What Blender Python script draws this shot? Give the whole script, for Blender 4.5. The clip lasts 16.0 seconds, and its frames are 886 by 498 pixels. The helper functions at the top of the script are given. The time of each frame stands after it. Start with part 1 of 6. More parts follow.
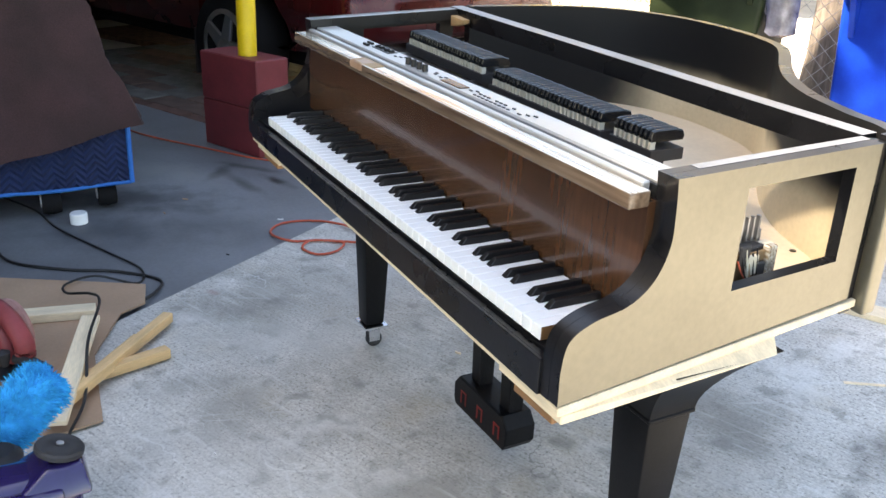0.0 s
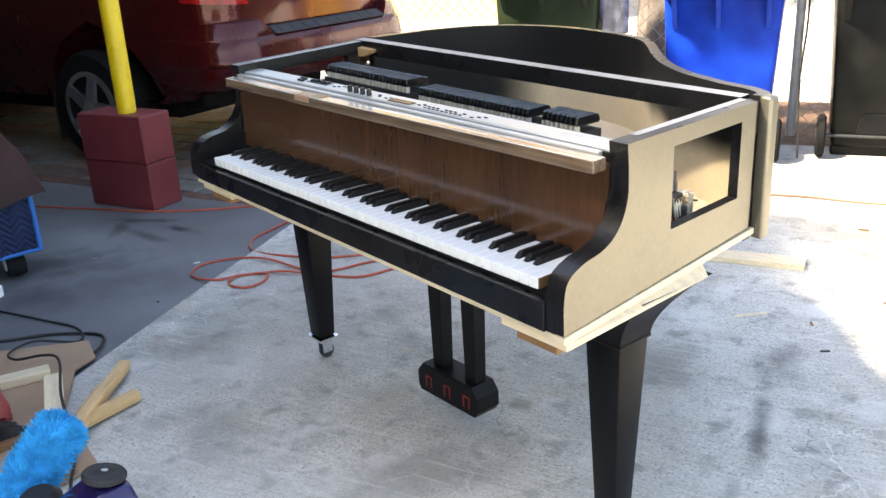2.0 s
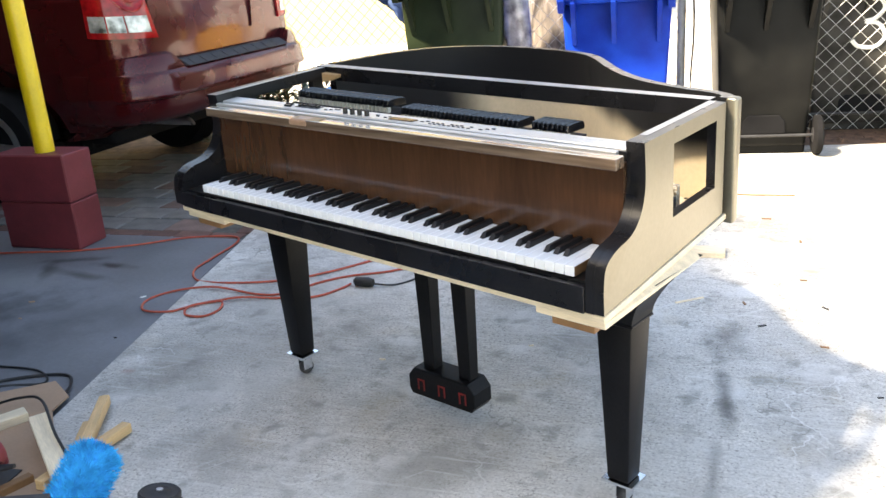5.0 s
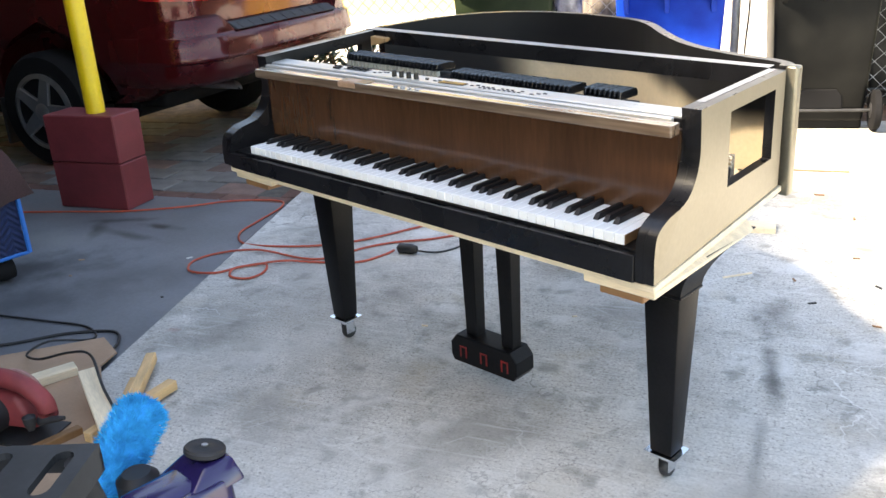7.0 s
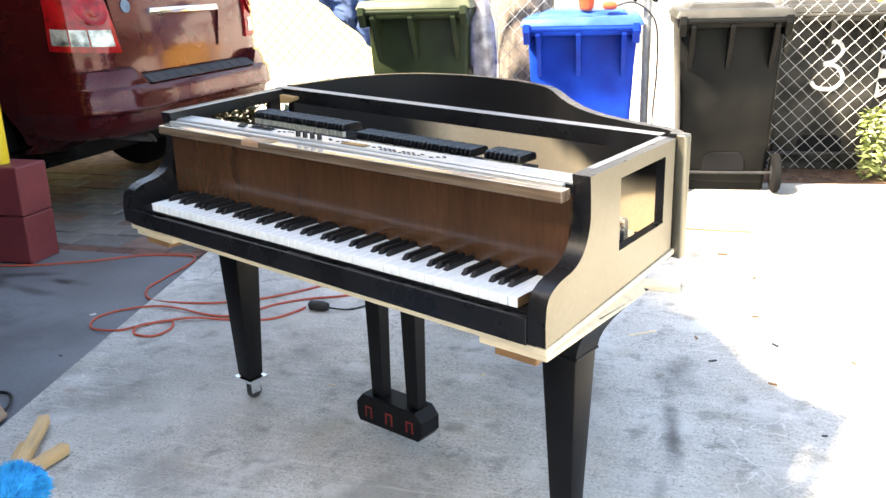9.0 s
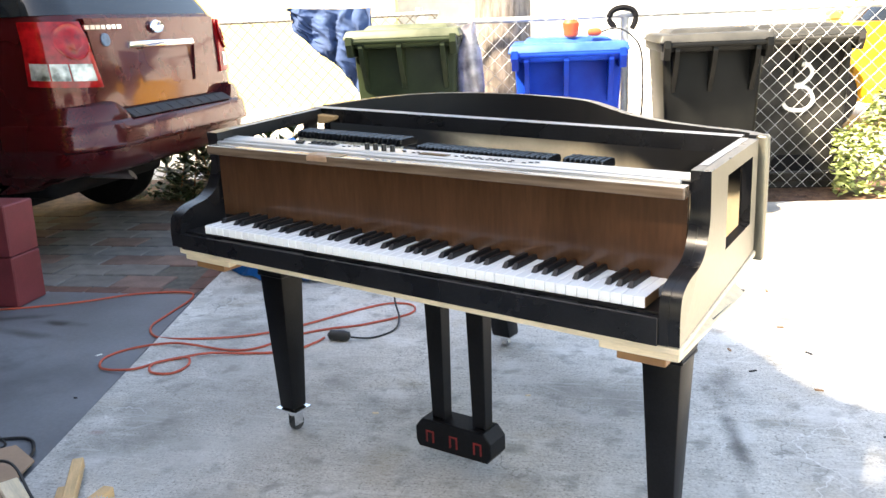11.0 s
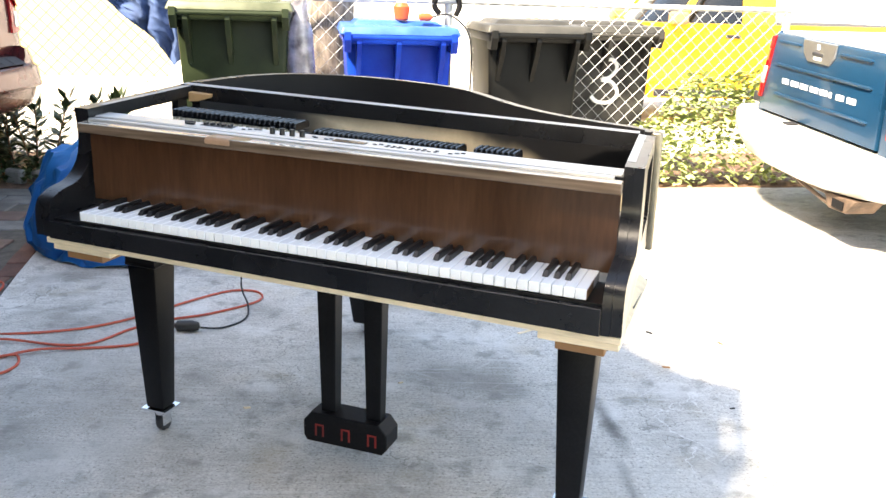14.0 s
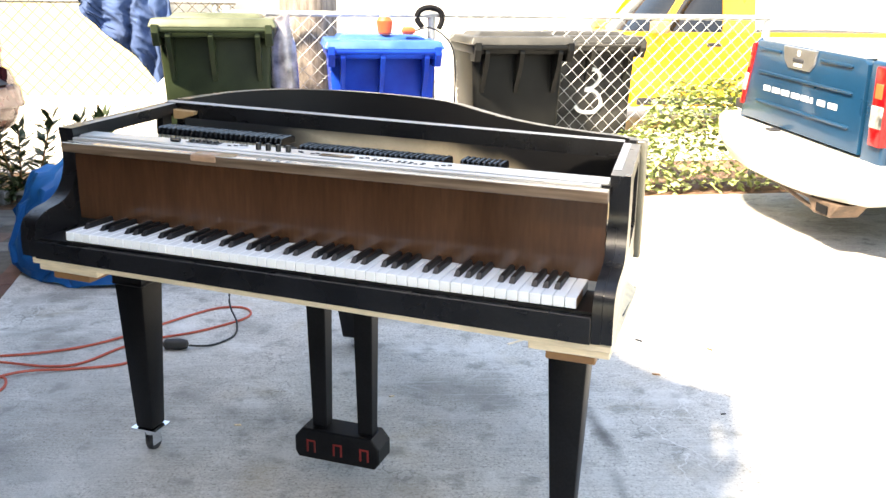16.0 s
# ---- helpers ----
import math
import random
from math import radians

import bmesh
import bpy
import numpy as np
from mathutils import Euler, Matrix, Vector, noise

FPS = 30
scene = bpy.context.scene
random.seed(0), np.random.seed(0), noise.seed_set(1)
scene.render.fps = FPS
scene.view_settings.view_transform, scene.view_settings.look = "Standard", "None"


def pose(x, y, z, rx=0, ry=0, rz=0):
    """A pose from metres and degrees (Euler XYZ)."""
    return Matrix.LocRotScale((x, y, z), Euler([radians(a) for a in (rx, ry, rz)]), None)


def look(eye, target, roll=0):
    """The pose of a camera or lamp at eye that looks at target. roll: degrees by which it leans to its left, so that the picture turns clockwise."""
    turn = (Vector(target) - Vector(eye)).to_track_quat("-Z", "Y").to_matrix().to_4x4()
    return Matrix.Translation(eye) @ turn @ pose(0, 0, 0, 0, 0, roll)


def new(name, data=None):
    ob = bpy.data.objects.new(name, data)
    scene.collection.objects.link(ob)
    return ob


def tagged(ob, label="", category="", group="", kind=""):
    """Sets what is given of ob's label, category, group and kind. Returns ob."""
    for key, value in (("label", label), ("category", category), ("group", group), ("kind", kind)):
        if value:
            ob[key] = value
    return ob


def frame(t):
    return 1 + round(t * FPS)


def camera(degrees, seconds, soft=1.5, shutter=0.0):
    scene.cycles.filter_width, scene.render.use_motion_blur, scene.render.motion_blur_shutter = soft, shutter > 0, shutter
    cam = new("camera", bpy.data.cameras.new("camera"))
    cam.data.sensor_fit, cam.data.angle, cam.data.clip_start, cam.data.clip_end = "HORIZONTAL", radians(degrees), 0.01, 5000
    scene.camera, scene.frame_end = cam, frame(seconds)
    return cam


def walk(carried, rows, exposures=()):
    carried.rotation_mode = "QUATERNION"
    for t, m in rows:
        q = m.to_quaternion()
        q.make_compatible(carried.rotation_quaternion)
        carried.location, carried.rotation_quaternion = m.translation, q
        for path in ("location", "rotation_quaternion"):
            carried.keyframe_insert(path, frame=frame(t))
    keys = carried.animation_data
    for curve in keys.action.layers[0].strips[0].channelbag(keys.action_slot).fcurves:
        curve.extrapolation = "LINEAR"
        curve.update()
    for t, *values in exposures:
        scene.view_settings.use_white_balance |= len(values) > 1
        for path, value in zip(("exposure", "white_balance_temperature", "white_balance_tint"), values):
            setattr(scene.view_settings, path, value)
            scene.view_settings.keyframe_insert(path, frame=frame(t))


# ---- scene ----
cam = camera(53.8, 16.0)
PATH = [
    (0, (2.101, -0.649, 1.263), (0.477, 0.254, 0.525), 2.7),
    (0.5, (2.131, -0.754, 1.269), (0.504, 0.157, 0.547), -1.9),
    (1, (2.134, -0.88, 1.279), (0.569, 0.133, 0.555), -5.6),
    (1.5, (2.149, -0.951, 1.28), (0.644, 0.163, 0.575), -2.9),
    (2, (2.2, -1.006, 1.287), (0.743, 0.184, 0.61), -2.8),
    (2.5, (2.235, -1.103, 1.3), (0.87, 0.21, 0.657), -4.0),
    (3, (2.145, -1.228, 1.321), (0.909, 0.231, 0.735), -4.9),
    (3.5, (2.067, -1.294, 1.319), (0.851, 0.192, 0.757), -3.0),
    (4, (2.058, -1.313, 1.319), (0.813, 0.138, 0.731), -2.3),
    (4.2, (2.076, -1.324, 1.318), (0.833, 0.118, 0.706), -3.0),
    (6.5, (2.093, -1.35, 1.307), (0.797, 0.016, 0.633), -4.0),
    (7, (2.071, -1.345, 1.298), (0.751, -0.015, 0.599), -3.7),
    (7.5, (2.071, -1.344, 1.308), (0.711, -0.044, 0.629), -4.4),
    (8, (2.109, -1.361, 1.321), (0.761, -0.026, 0.689), -3.9),
    (8.5, (2.118, -1.36, 1.315), (0.82, 0.034, 0.702), -2.4),
    (9, (2.116, -1.303, 1.314), (0.9, 0.17, 0.722), -1.7),
    (9.2, (2.128, -1.324, 1.314), (0.908, 0.154, 0.74), -1.7),
    (11.3, (1.721, -1.49, 1.239), (0.648, 0.118, 0.726), -2.4),
    (11.5, (1.666, -1.466, 1.245), (0.628, 0.157, 0.708), -2.3),
    (12, (1.589, -1.476, 1.254), (0.686, 0.202, 0.645), -2.7),
    (12.5, (1.547, -1.557, 1.276), (0.781, 0.185, 0.662), -1.8),
    (13, (1.526, -1.585, 1.275), (0.817, 0.192, 0.691), -1.4),
    (13.5, (1.523, -1.591, 1.272), (0.852, 0.202, 0.697), -0.7),
    (14, (1.502, -1.599, 1.263), (0.849, 0.207, 0.704), 1.6),
    (14.5, (1.488, -1.612, 1.264), (0.831, 0.198, 0.724), 2.3),
    (15, (1.495, -1.612, 1.263), (0.83, 0.198, 0.732), 1.1),
    (15.5, (1.509, -1.589, 1.26), (0.885, 0.234, 0.723), 0.4),
    (16, (1.5, -1.601, 1.262), (0.871, 0.222, 0.731), 0.6),
]
walk(cam, [(t, look(eye, target, roll)) for t, eye, target, roll in PATH],
     exposures=[(0, 2.34), (3.5, 2.28), (6.5, 2.30), (7.0, 2.32), (8.0, 2.52), (9.0, 2.50), (11.5, 2.46), (12.5, 2.44), (16.0, 2.42)])
scene.view_settings.use_white_balance = True
scene.view_settings.white_balance_temperature, scene.view_settings.white_balance_tint = 8450, 10

# ---- light: clear day, the yard in the shade of unseen roof blocks ----
SUN_EL, SUN_AZ = radians(52), math.atan2(-0.45, -0.893)   # azimuth from +y, clockwise
world = bpy.data.worlds.new("sky")
world.use_nodes = True
scene.world = world
wn = world.node_tree.nodes
sky = wn.new("ShaderNodeTexSky")
sky.sky_type, sky.sun_disc = "NISHITA", False
sky.sun_elevation, sky.sun_rotation = SUN_EL, SUN_AZ
wn["Background"].inputs["Strength"].default_value = 0.138
world.node_tree.links.new(sky.outputs["Color"], wn["Background"].inputs["Color"])
sun_dir = Vector((math.sin(SUN_AZ) * math.cos(SUN_EL), math.cos(SUN_AZ) * math.cos(SUN_EL), math.sin(SUN_EL)))
sun = new("sun", bpy.data.lights.new("sun", "SUN"))
sun.data.energy, sun.data.angle, sun.data.color = 4.4, radians(6), (1.0, 0.96, 0.90)
sun.matrix_basis = look(sun_dir * 30, (0, 0, 0))


# ---- helpers for building ----
def material(name, col, rough=0.5, metal=0.0, var=0.15, scale=6.0, fine=0.06, fscale=90.0, bump=0.05, coat=0.0, col2=None, stretch=(1, 1, 1), rand=0.0, spec=0.5):
    """A procedural surface: broad mottling, fine grain, slight relief."""
    m = bpy.data.materials.new(name)
    m.use_nodes = True
    nt = m.node_tree
    n, l = nt.nodes, nt.links
    bsdf = n["Principled BSDF"]
    tc = n.new("ShaderNodeTexCoord")
    mp = n.new("ShaderNodeMapping")
    mp.inputs["Scale"].default_value = stretch
    l.new(tc.outputs["Object"], mp.inputs["Vector"])
    a = n.new("ShaderNodeTexNoise")
    a.inputs["Scale"].default_value, a.inputs["Detail"].default_value = scale, 6
    l.new(mp.outputs["Vector"], a.inputs["Vector"])
    ramp = n.new("ShaderNodeValToRGB")
    lo = [c * (1 - var) for c in col]
    hi = list(col2) if col2 else [min(1, c * (1 + var)) for c in col]
    ramp.color_ramp.elements[0].position, ramp.color_ramp.elements[1].position = 0.32, 0.68
    ramp.color_ramp.elements[0].color, ramp.color_ramp.elements[1].color = (*lo, 1), (*hi, 1)
    l.new(a.outputs["Fac"], ramp.inputs["Fac"])
    b = n.new("ShaderNodeTexNoise")
    b.inputs["Scale"].default_value, b.inputs["Detail"].default_value = fscale, 4
    l.new(mp.outputs["Vector"], b.inputs["Vector"])
    val = n.new("ShaderNodeMapRange")
    val.inputs["From Min"].default_value, val.inputs["From Max"].default_value = 0.25, 0.75
    val.inputs["To Min"].default_value, val.inputs["To Max"].default_value = 1 - fine, 1 + fine
    l.new(b.outputs["Fac"], val.inputs["Value"])
    hsv = n.new("ShaderNodeHueSaturation")
    l.new(ramp.outputs["Color"], hsv.inputs["Color"])
    src = val.outputs["Result"]
    if rand:
        oi = n.new("ShaderNodeObjectInfo")
        rr = n.new("ShaderNodeMapRange")
        rr.inputs["To Min"].default_value, rr.inputs["To Max"].default_value = 1 - rand, 1 + rand
        l.new(oi.outputs["Random"], rr.inputs["Value"])
        mu = n.new("ShaderNodeMath")
        mu.operation = "MULTIPLY"
        l.new(src, mu.inputs[0]), l.new(rr.outputs["Result"], mu.inputs[1])
        src = mu.outputs["Value"]
    l.new(src, hsv.inputs["Value"])
    l.new(hsv.outputs["Color"], bsdf.inputs["Base Color"])
    rg = n.new("ShaderNodeMapRange")
    rg.inputs["To Min"].default_value, rg.inputs["To Max"].default_value = max(0.02, rough - 0.08), min(1, rough + 0.08)
    l.new(a.outputs["Fac"], rg.inputs["Value"])
    l.new(rg.outputs["Result"], bsdf.inputs["Roughness"])
    bsdf.inputs["Metallic"].default_value = metal
    bsdf.inputs["Specular IOR Level"].default_value = spec
    bsdf.inputs["Coat Weight"].default_value = coat
    bsdf.inputs["Coat Roughness"].default_value = 0.08
    if bump:
        bp = n.new("ShaderNodeBump")
        bp.inputs["Strength"].default_value, bp.inputs["Distance"].default_value = bump, 0.004
        l.new(b.outputs["Fac"], bp.inputs["Height"])
        l.new(bp.outputs["Normal"], bsdf.inputs["Normal"])
    return m


def in_world(ob):
    m = ob.matrix_basis.copy()
    return in_world(ob.parent) @ ob.matrix_parent_inverse @ m if ob.parent else m


def thing(name, label, category, group="", kind="", at=None):
    ob = new(name)
    ob.empty_display_size = 0.1
    if at:
        ob.matrix_basis = Matrix.Translation(at)
    return tagged(ob, label, category, group, kind)


def mesh_of(name, bm, mats):
    bmesh.ops.recalc_face_normals(bm, faces=bm.faces)
    me = bpy.data.meshes.new(name)
    bm.to_mesh(me)
    bm.free()
    for m in (mats if isinstance(mats, (list, tuple)) else [mats]):
        me.materials.append(m)
    return me


def part(name, bm, mats, parent, label="", smooth=False):
    """One mesh under a thing or a part; its points are given in world metres (or in the thing's, while that stands at the origin)."""
    me = bm if isinstance(bm, bpy.types.Mesh) else mesh_of(name, bm, mats)
    if smooth:
        me.shade_smooth()
        me.set_sharp_from_angle(angle=radians(38))
    ob = new(name, me)
    if parent:
        ob.parent = parent
        ob.matrix_parent_inverse = in_world(parent).inverted()
    if label:
        tagged(ob, label)
    return ob


def single(name, bm, mats, label, category, kind="", smooth=False, group=""):
    """A thing that is one mesh."""
    return tagged(part(name, bm, mats, None, "", smooth), label, category, group, kind)


def box(bm, x0, x1, y0, y1, z0, z1, bevel=0.0, seg=1, mi=0):
    m = Matrix.LocRotScale(((x0 + x1) / 2, (y0 + y1) / 2, (z0 + z1) / 2), None, (abs(x1 - x0), abs(y1 - y0), abs(z1 - z0)))
    r = bmesh.ops.create_cube(bm, size=1.0, matrix=m)
    vs = r["verts"]
    fs = {f for v in vs for f in v.link_faces}
    for f in fs:
        f.material_index = mi
    if bevel:
        es = list({e for v in vs for e in v.link_edges})
        bmesh.ops.bevel(bm, geom=es, offset=bevel, segments=seg, affect="EDGES", profile=0.5)
    return bm


def B(*a, **k):
    return box(bmesh.new(), *a, **k)


def frustum(bm, lo, hi, z0, z1, bevel=0.0, seg=2):
    """Tapered block: (x0, x1, y0, y1) below and above."""
    vs = []
    for (x0, x1, y0, y1), z in ((lo, z0), (hi, z1)):
        vs += [bm.verts.new(p) for p in ((x0, y0, z), (x1, y0, z), (x1, y1, z), (x0, y1, z))]
    q = [(0, 1, 2, 3), (4, 5, 6, 7), (0, 1, 5, 4), (1, 2, 6, 5), (2, 3, 7, 6), (3, 0, 4, 7)]
    for f in q:
        bm.faces.new([vs[i] for i in f])
    if bevel:
        es = list({e for v in vs for e in v.link_edges})
        bmesh.ops.bevel(bm, geom=es, offset=bevel, segments=seg, affect="EDGES", profile=0.5)
    return bm


def prism(bm, pts, axis, a, b, bevel=0.0):
    """A 2D outline pushed out along an axis from a to b."""
    def p3(u, v, w):
        return {"x": (w, u, v), "y": (u, w, v), "z": (u, v, w)}[axis]
    v0 = [bm.verts.new(p3(u, v, a)) for u, v in pts]
    v1 = [bm.verts.new(p3(u, v, b)) for u, v in pts]
    fs = [bm.faces.new(v0), bm.faces.new(v1)]
    k = len(pts)
    for i in range(k):
        fs.append(bm.faces.new((v0[i], v0[(i + 1) % k], v1[(i + 1) % k], v1[i])))
    if bevel:
        es = [e for f in fs[:2] for e in f.edges]
        bmesh.ops.bevel(bm, geom=es, offset=bevel, segments=2, affect="EDGES", profile=0.5)
    return bm


def rod(bm, p, q, r0, r1=None, seg=12):
    p, q = Vector(p), Vector(q)
    d = q - p
    m = Matrix.Translation((p + q) / 2) @ d.to_track_quat("Z", "Y").to_matrix().to_4x4()
    bmesh.ops.create_cone(bm, cap_ends=True, segments=seg, radius1=r0, radius2=r0 if r1 is None else r1, depth=d.length, matrix=m)
    return bm


def lathe(bm, prof, centre=(0, 0, 0), axis="z", seg=24):
    """Turn a profile of (radius, height) round an axis."""
    rings = []
    for r, h in prof:
        ring = []
        for i in range(seg):
            a = 2 * math.pi * i / seg
            u, v = r * math.cos(a), r * math.sin(a)
            p = {"z": (u, v, h), "y": (u, h, v), "x": (h, u, v)}[axis]
            ring.append(bm.verts.new(Vector(p) + Vector(centre)))
        rings.append(ring)
    for a, b in zip(rings, rings[1:]):
        for i in range(seg):
            bm.faces.new((a[i], a[(i + 1) % seg], b[(i + 1) % seg], b[i]))
    bm.faces.new(rings[0]), bm.faces.new(rings[-1])
    return bm


def smooth_line(pts, n=8, closed=False):
    """Catmull-Rom through the points."""
    P = [Vector(p) for p in pts]
    out = []
    k = len(P)
    for i in range(k if closed else k - 1):
        p1, p2 = P[i], P[(i + 1) % k]
        p0 = P[i - 1] if (i > 0 or closed) else p1
        p3 = P[(i + 2) % k] if (i + 2 < k or closed) else p2
        for j in range(n):
            t = j / n
            out.append(0.5 * ((2 * p1) + (p2 - p0) * t + (2 * p0 - 5 * p1 + 4 * p2 - p3) * t * t + (3 * p1 - p0 - 3 * p2 + p3) * t ** 3))
    if not closed:
        out.append(P[-1])
    return out


def tube(bm, pts, r, seg=8):
    """A round cable along a line of points."""
    pts = [Vector(p) for p in pts]
    rings = []
    nrm = Vector((0, 0, 1))
    for i, p in enumerate(pts):
        d = (pts[min(i + 1, len(pts) - 1)] - pts[max(i - 1, 0)]).normalized()
        side = d.cross(nrm)
        if side.length < 1e-4:
            side = d.cross(Vector((1, 0, 0)))
        side.normalize()
        up = side.cross(d)
        rings.append([bm.verts.new(p + r * (math.cos(2 * math.pi * k / seg) * side + math.sin(2 * math.pi * k / seg) * up)) for k in range(seg)])
    for a, b in zip(rings, rings[1:]):
        for k in range(seg):
            bm.faces.new((a[k], a[(k + 1) % seg], b[(k + 1) % seg], b[k]))
    bm.faces.new(rings[0]), bm.faces.new(rings[-1])
    return bm


def shift(bm, fn):
    for v in bm.verts:
        v.co = fn(v.co)
    return bm


def by_normal(bm, test, mi):
    bmesh.ops.recalc_face_normals(bm, faces=bm.faces)
    bm.normal_update()
    for f in bm.faces:
        if test(f.normal, f.calc_center_median()):
            f.material_index = mi
    return bm

# ---- materials ----
black_paint = material("black_paint", (0.0085, 0.0085, 0.0100), 0.28, var=0.3, scale=9, fine=0.3, fscale=160, bump=0.04, spec=0.42)
black_satin = material("black_satin_paint", (0.0062, 0.0062, 0.0074), 0.42, var=0.3, scale=9, fine=0.3, fscale=160, bump=0.05, spec=0.14)
gold_paint = material("champagne_paint", (0.24, 0.218, 0.168), 0.36, 0.75, var=0.10, scale=4, bump=0.03)
walnut = material("walnut_veneer", (0.070, 0.0310, 0.0150), 0.22, var=0.15, scale=2.5, fine=0.18, fscale=26, stretch=(5, 1, 0.6), bump=0.012, coat=0.5)
white_plastic = material("white_plastic", (0.88, 0.89, 0.90), 0.25, var=0.02, fine=0.01, bump=0)
hammer_black = material("black_hammer_plastic", (0.010, 0.0105, 0.012), 0.20, var=0.1, bump=0, spec=0.6)
key_black = material("black_plastic", (0.006, 0.006, 0.007), 0.4, var=0.1, bump=0)
pine = material("raw_pine", (0.75, 0.62, 0.44), 0.65, var=0.12, scale=5, fine=0.1, fscale=40, stretch=(1, 8, 8), bump=0.06)
brown_wood = material("brown_wood", (0.24, 0.12, 0.05), 0.55, var=0.2, scale=6, bump=0.05)
# Cream among the lip's worn brown paints the bright reflection along its top.
bronze = material("worn_lip_painted_sheen", (0.42, 0.29, 0.17), 0.15, 0.35, var=0.25, scale=3, col2=(0.84, 0.79, 0.69), stretch=(1.6, 60, 60), bump=0.01, coat=0.7)
lip_brown = material("brown_lip_edge", (0.115, 0.074, 0.048), 0.22, var=0.25, scale=4, col2=(0.19, 0.135, 0.095), stretch=(1.5, 20, 20), bump=0.01, coat=0.5)
# Grey for the upward faces of the rail and side caps.
grey_top = material("grey_top_paint", (0.26, 0.26, 0.27), 0.38, var=0.2, scale=9, fine=0.12, fscale=60, bump=0.03)
silver = material("silver_panel", (0.54, 0.54, 0.53), 0.30, 0.5, var=0.03, scale=3, fine=0.02, bump=0)
chrome = material("chrome", (0.75, 0.76, 0.78), 0.15, 1.0, var=0.05, bump=0)
red_line = material("red_marking", (0.22, 0.012, 0.010), 0.6, var=0.3, bump=0)
concrete = material("concrete", (0.55, 0.532, 0.498), 0.88, var=0.12, scale=1.8, fine=0.30, fscale=130, bump=0.3)
drive_grey = material("painted_driveway", (0.158, 0.166, 0.182), 0.6, var=0.25, scale=1.3, fine=0.08, fscale=70, bump=0.1)
soil = material("pale_dusty_ground", (0.58, 0.55, 0.50), 0.95, var=0.15, scale=1.5, fine=0.12, fscale=60, bump=0.3)
post_red = material("dark_red_paint", (0.18, 0.030, 0.035), 0.5, var=0.15, scale=7, fine=0.1, fscale=120, bump=0.12)
pole_yellow = material("yellow_paint", (0.75, 0.52, 0.02), 0.35, var=0.08, scale=9, bump=0.03)
car_red = material("dark_red_car_paint", (0.068, 0.0052, 0.0066), 0.27, 0.4, var=0.06, scale=3, fine=0.05, bump=0, coat=0.5, spec=0.3)
stucco = material("cream_stucco", (0.72, 0.58, 0.26), 0.9, var=0.06, scale=3, fine=0.1, fscale=120, bump=0.3)
# Dark base, so that the added walls throw little light back.
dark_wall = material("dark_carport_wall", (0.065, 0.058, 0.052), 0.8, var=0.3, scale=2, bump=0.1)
rubber = material("tyre_rubber", (0.008, 0.008, 0.009), 0.85, var=0.2, bump=0.1, spec=0.15)
bin_green = material("green_bin_plastic", (0.018, 0.026, 0.0125), 0.42, var=0.3, scale=5, bump=0.05, spec=0.16)
bin_blue = material("blue_bin_plastic", (0.0004, 0.027, 0.34), 0.40, var=0.2, scale=5, bump=0.04, spec=0.12, col2=(0.001, 0.045, 0.40))
bin_grey = material("charcoal_bin_plastic", (0.0060, 0.0063, 0.0064), 0.42, var=0.35, scale=4, col2=(0.0105, 0.0107, 0.0100), bump=0.05, spec=0.12)
# Dust blotches, with the light on this bin also painted into a paler base.
bin_dusty_sunlit = material("dusty_sunlit_charcoal_plastic", (0.026, 0.025, 0.023), 0.6, var=0.4, scale=5, col2=(0.075, 0.072, 0.066), bump=0.05, spec=0.12)
# Sunlight on the lid tops is painted into these paler copies of the plastics.
lid_green = material("sun_painted_green_plastic", (0.085, 0.10, 0.060), 0.40, var=0.3, scale=6, col2=(0.15, 0.165, 0.11), bump=0.05, spec=0.3)
lid_blue = material("sun_painted_blue_plastic", (0.012, 0.080, 0.42), 0.38, var=0.2, scale=6, col2=(0.05, 0.15, 0.50), bump=0.04, spec=0.3)
lid_grey = material("sun_painted_charcoal_plastic", (0.030, 0.030, 0.029), 0.42, var=0.3, scale=5, col2=(0.075, 0.073, 0.066), bump=0.05, spec=0.3)
truck_blue = material("blue_truck_paint", (0.003, 0.034, 0.078), 0.3, 0.0, var=0.12, scale=3, bump=0, coat=0.4, spec=0.4)
suv_yellow = material("yellow_car_paint", (0.82, 0.46, 0.03), 0.3, 0.0, var=0.05, bump=0, coat=0.6)


sticker_blue = material("blue_sticker", (0.10, 0.16, 0.24), 0.5, var=0.3, scale=40, bump=0)
glass_dark = material("dark_glass", (0.01, 0.012, 0.014), 0.05, var=0.1, bump=0, coat=0.3)
lamp_red = material("red_lamp_lens", (0.30, 0.006, 0.008), 0.14, var=0.4, scale=22, bump=0, coat=0.2, spec=0.35)
lamp_clear = material("clear_lamp_lens", (0.22, 0.215, 0.20), 0.12, 0.3, var=0.7, scale=13, col2=(0.75, 0.74, 0.70), bump=0, coat=0.3)
alloy = material("wheel_alloy", (0.42, 0.42, 0.43), 0.3, 0.9, var=0.1, bump=0.02)
step_rubber = material("grey_step_rubber", (0.034, 0.036, 0.042), 0.7, var=0.2, scale=12, fine=0.12, bump=0.1)
trim_dark = material("dark_plastic_trim", (0.022, 0.022, 0.025), 0.6, var=0.15, scale=20, fine=0.1, bump=0.1)
galvanised = material("galvanised_steel", (0.52, 0.53, 0.53), 0.5, 0.35, var=0.1, scale=20, bump=0.03)
white_paint = material("white_paint", (0.78, 0.78, 0.76), 0.55, var=0.08, scale=6, bump=0.05)
# Wire of the far fence run, its shade painted in as dark brown.
shade_painted_wire = material("shade_painted_fence_wire", (0.13, 0.10, 0.05), 0.7, var=0.3, scale=20, bump=0.05)
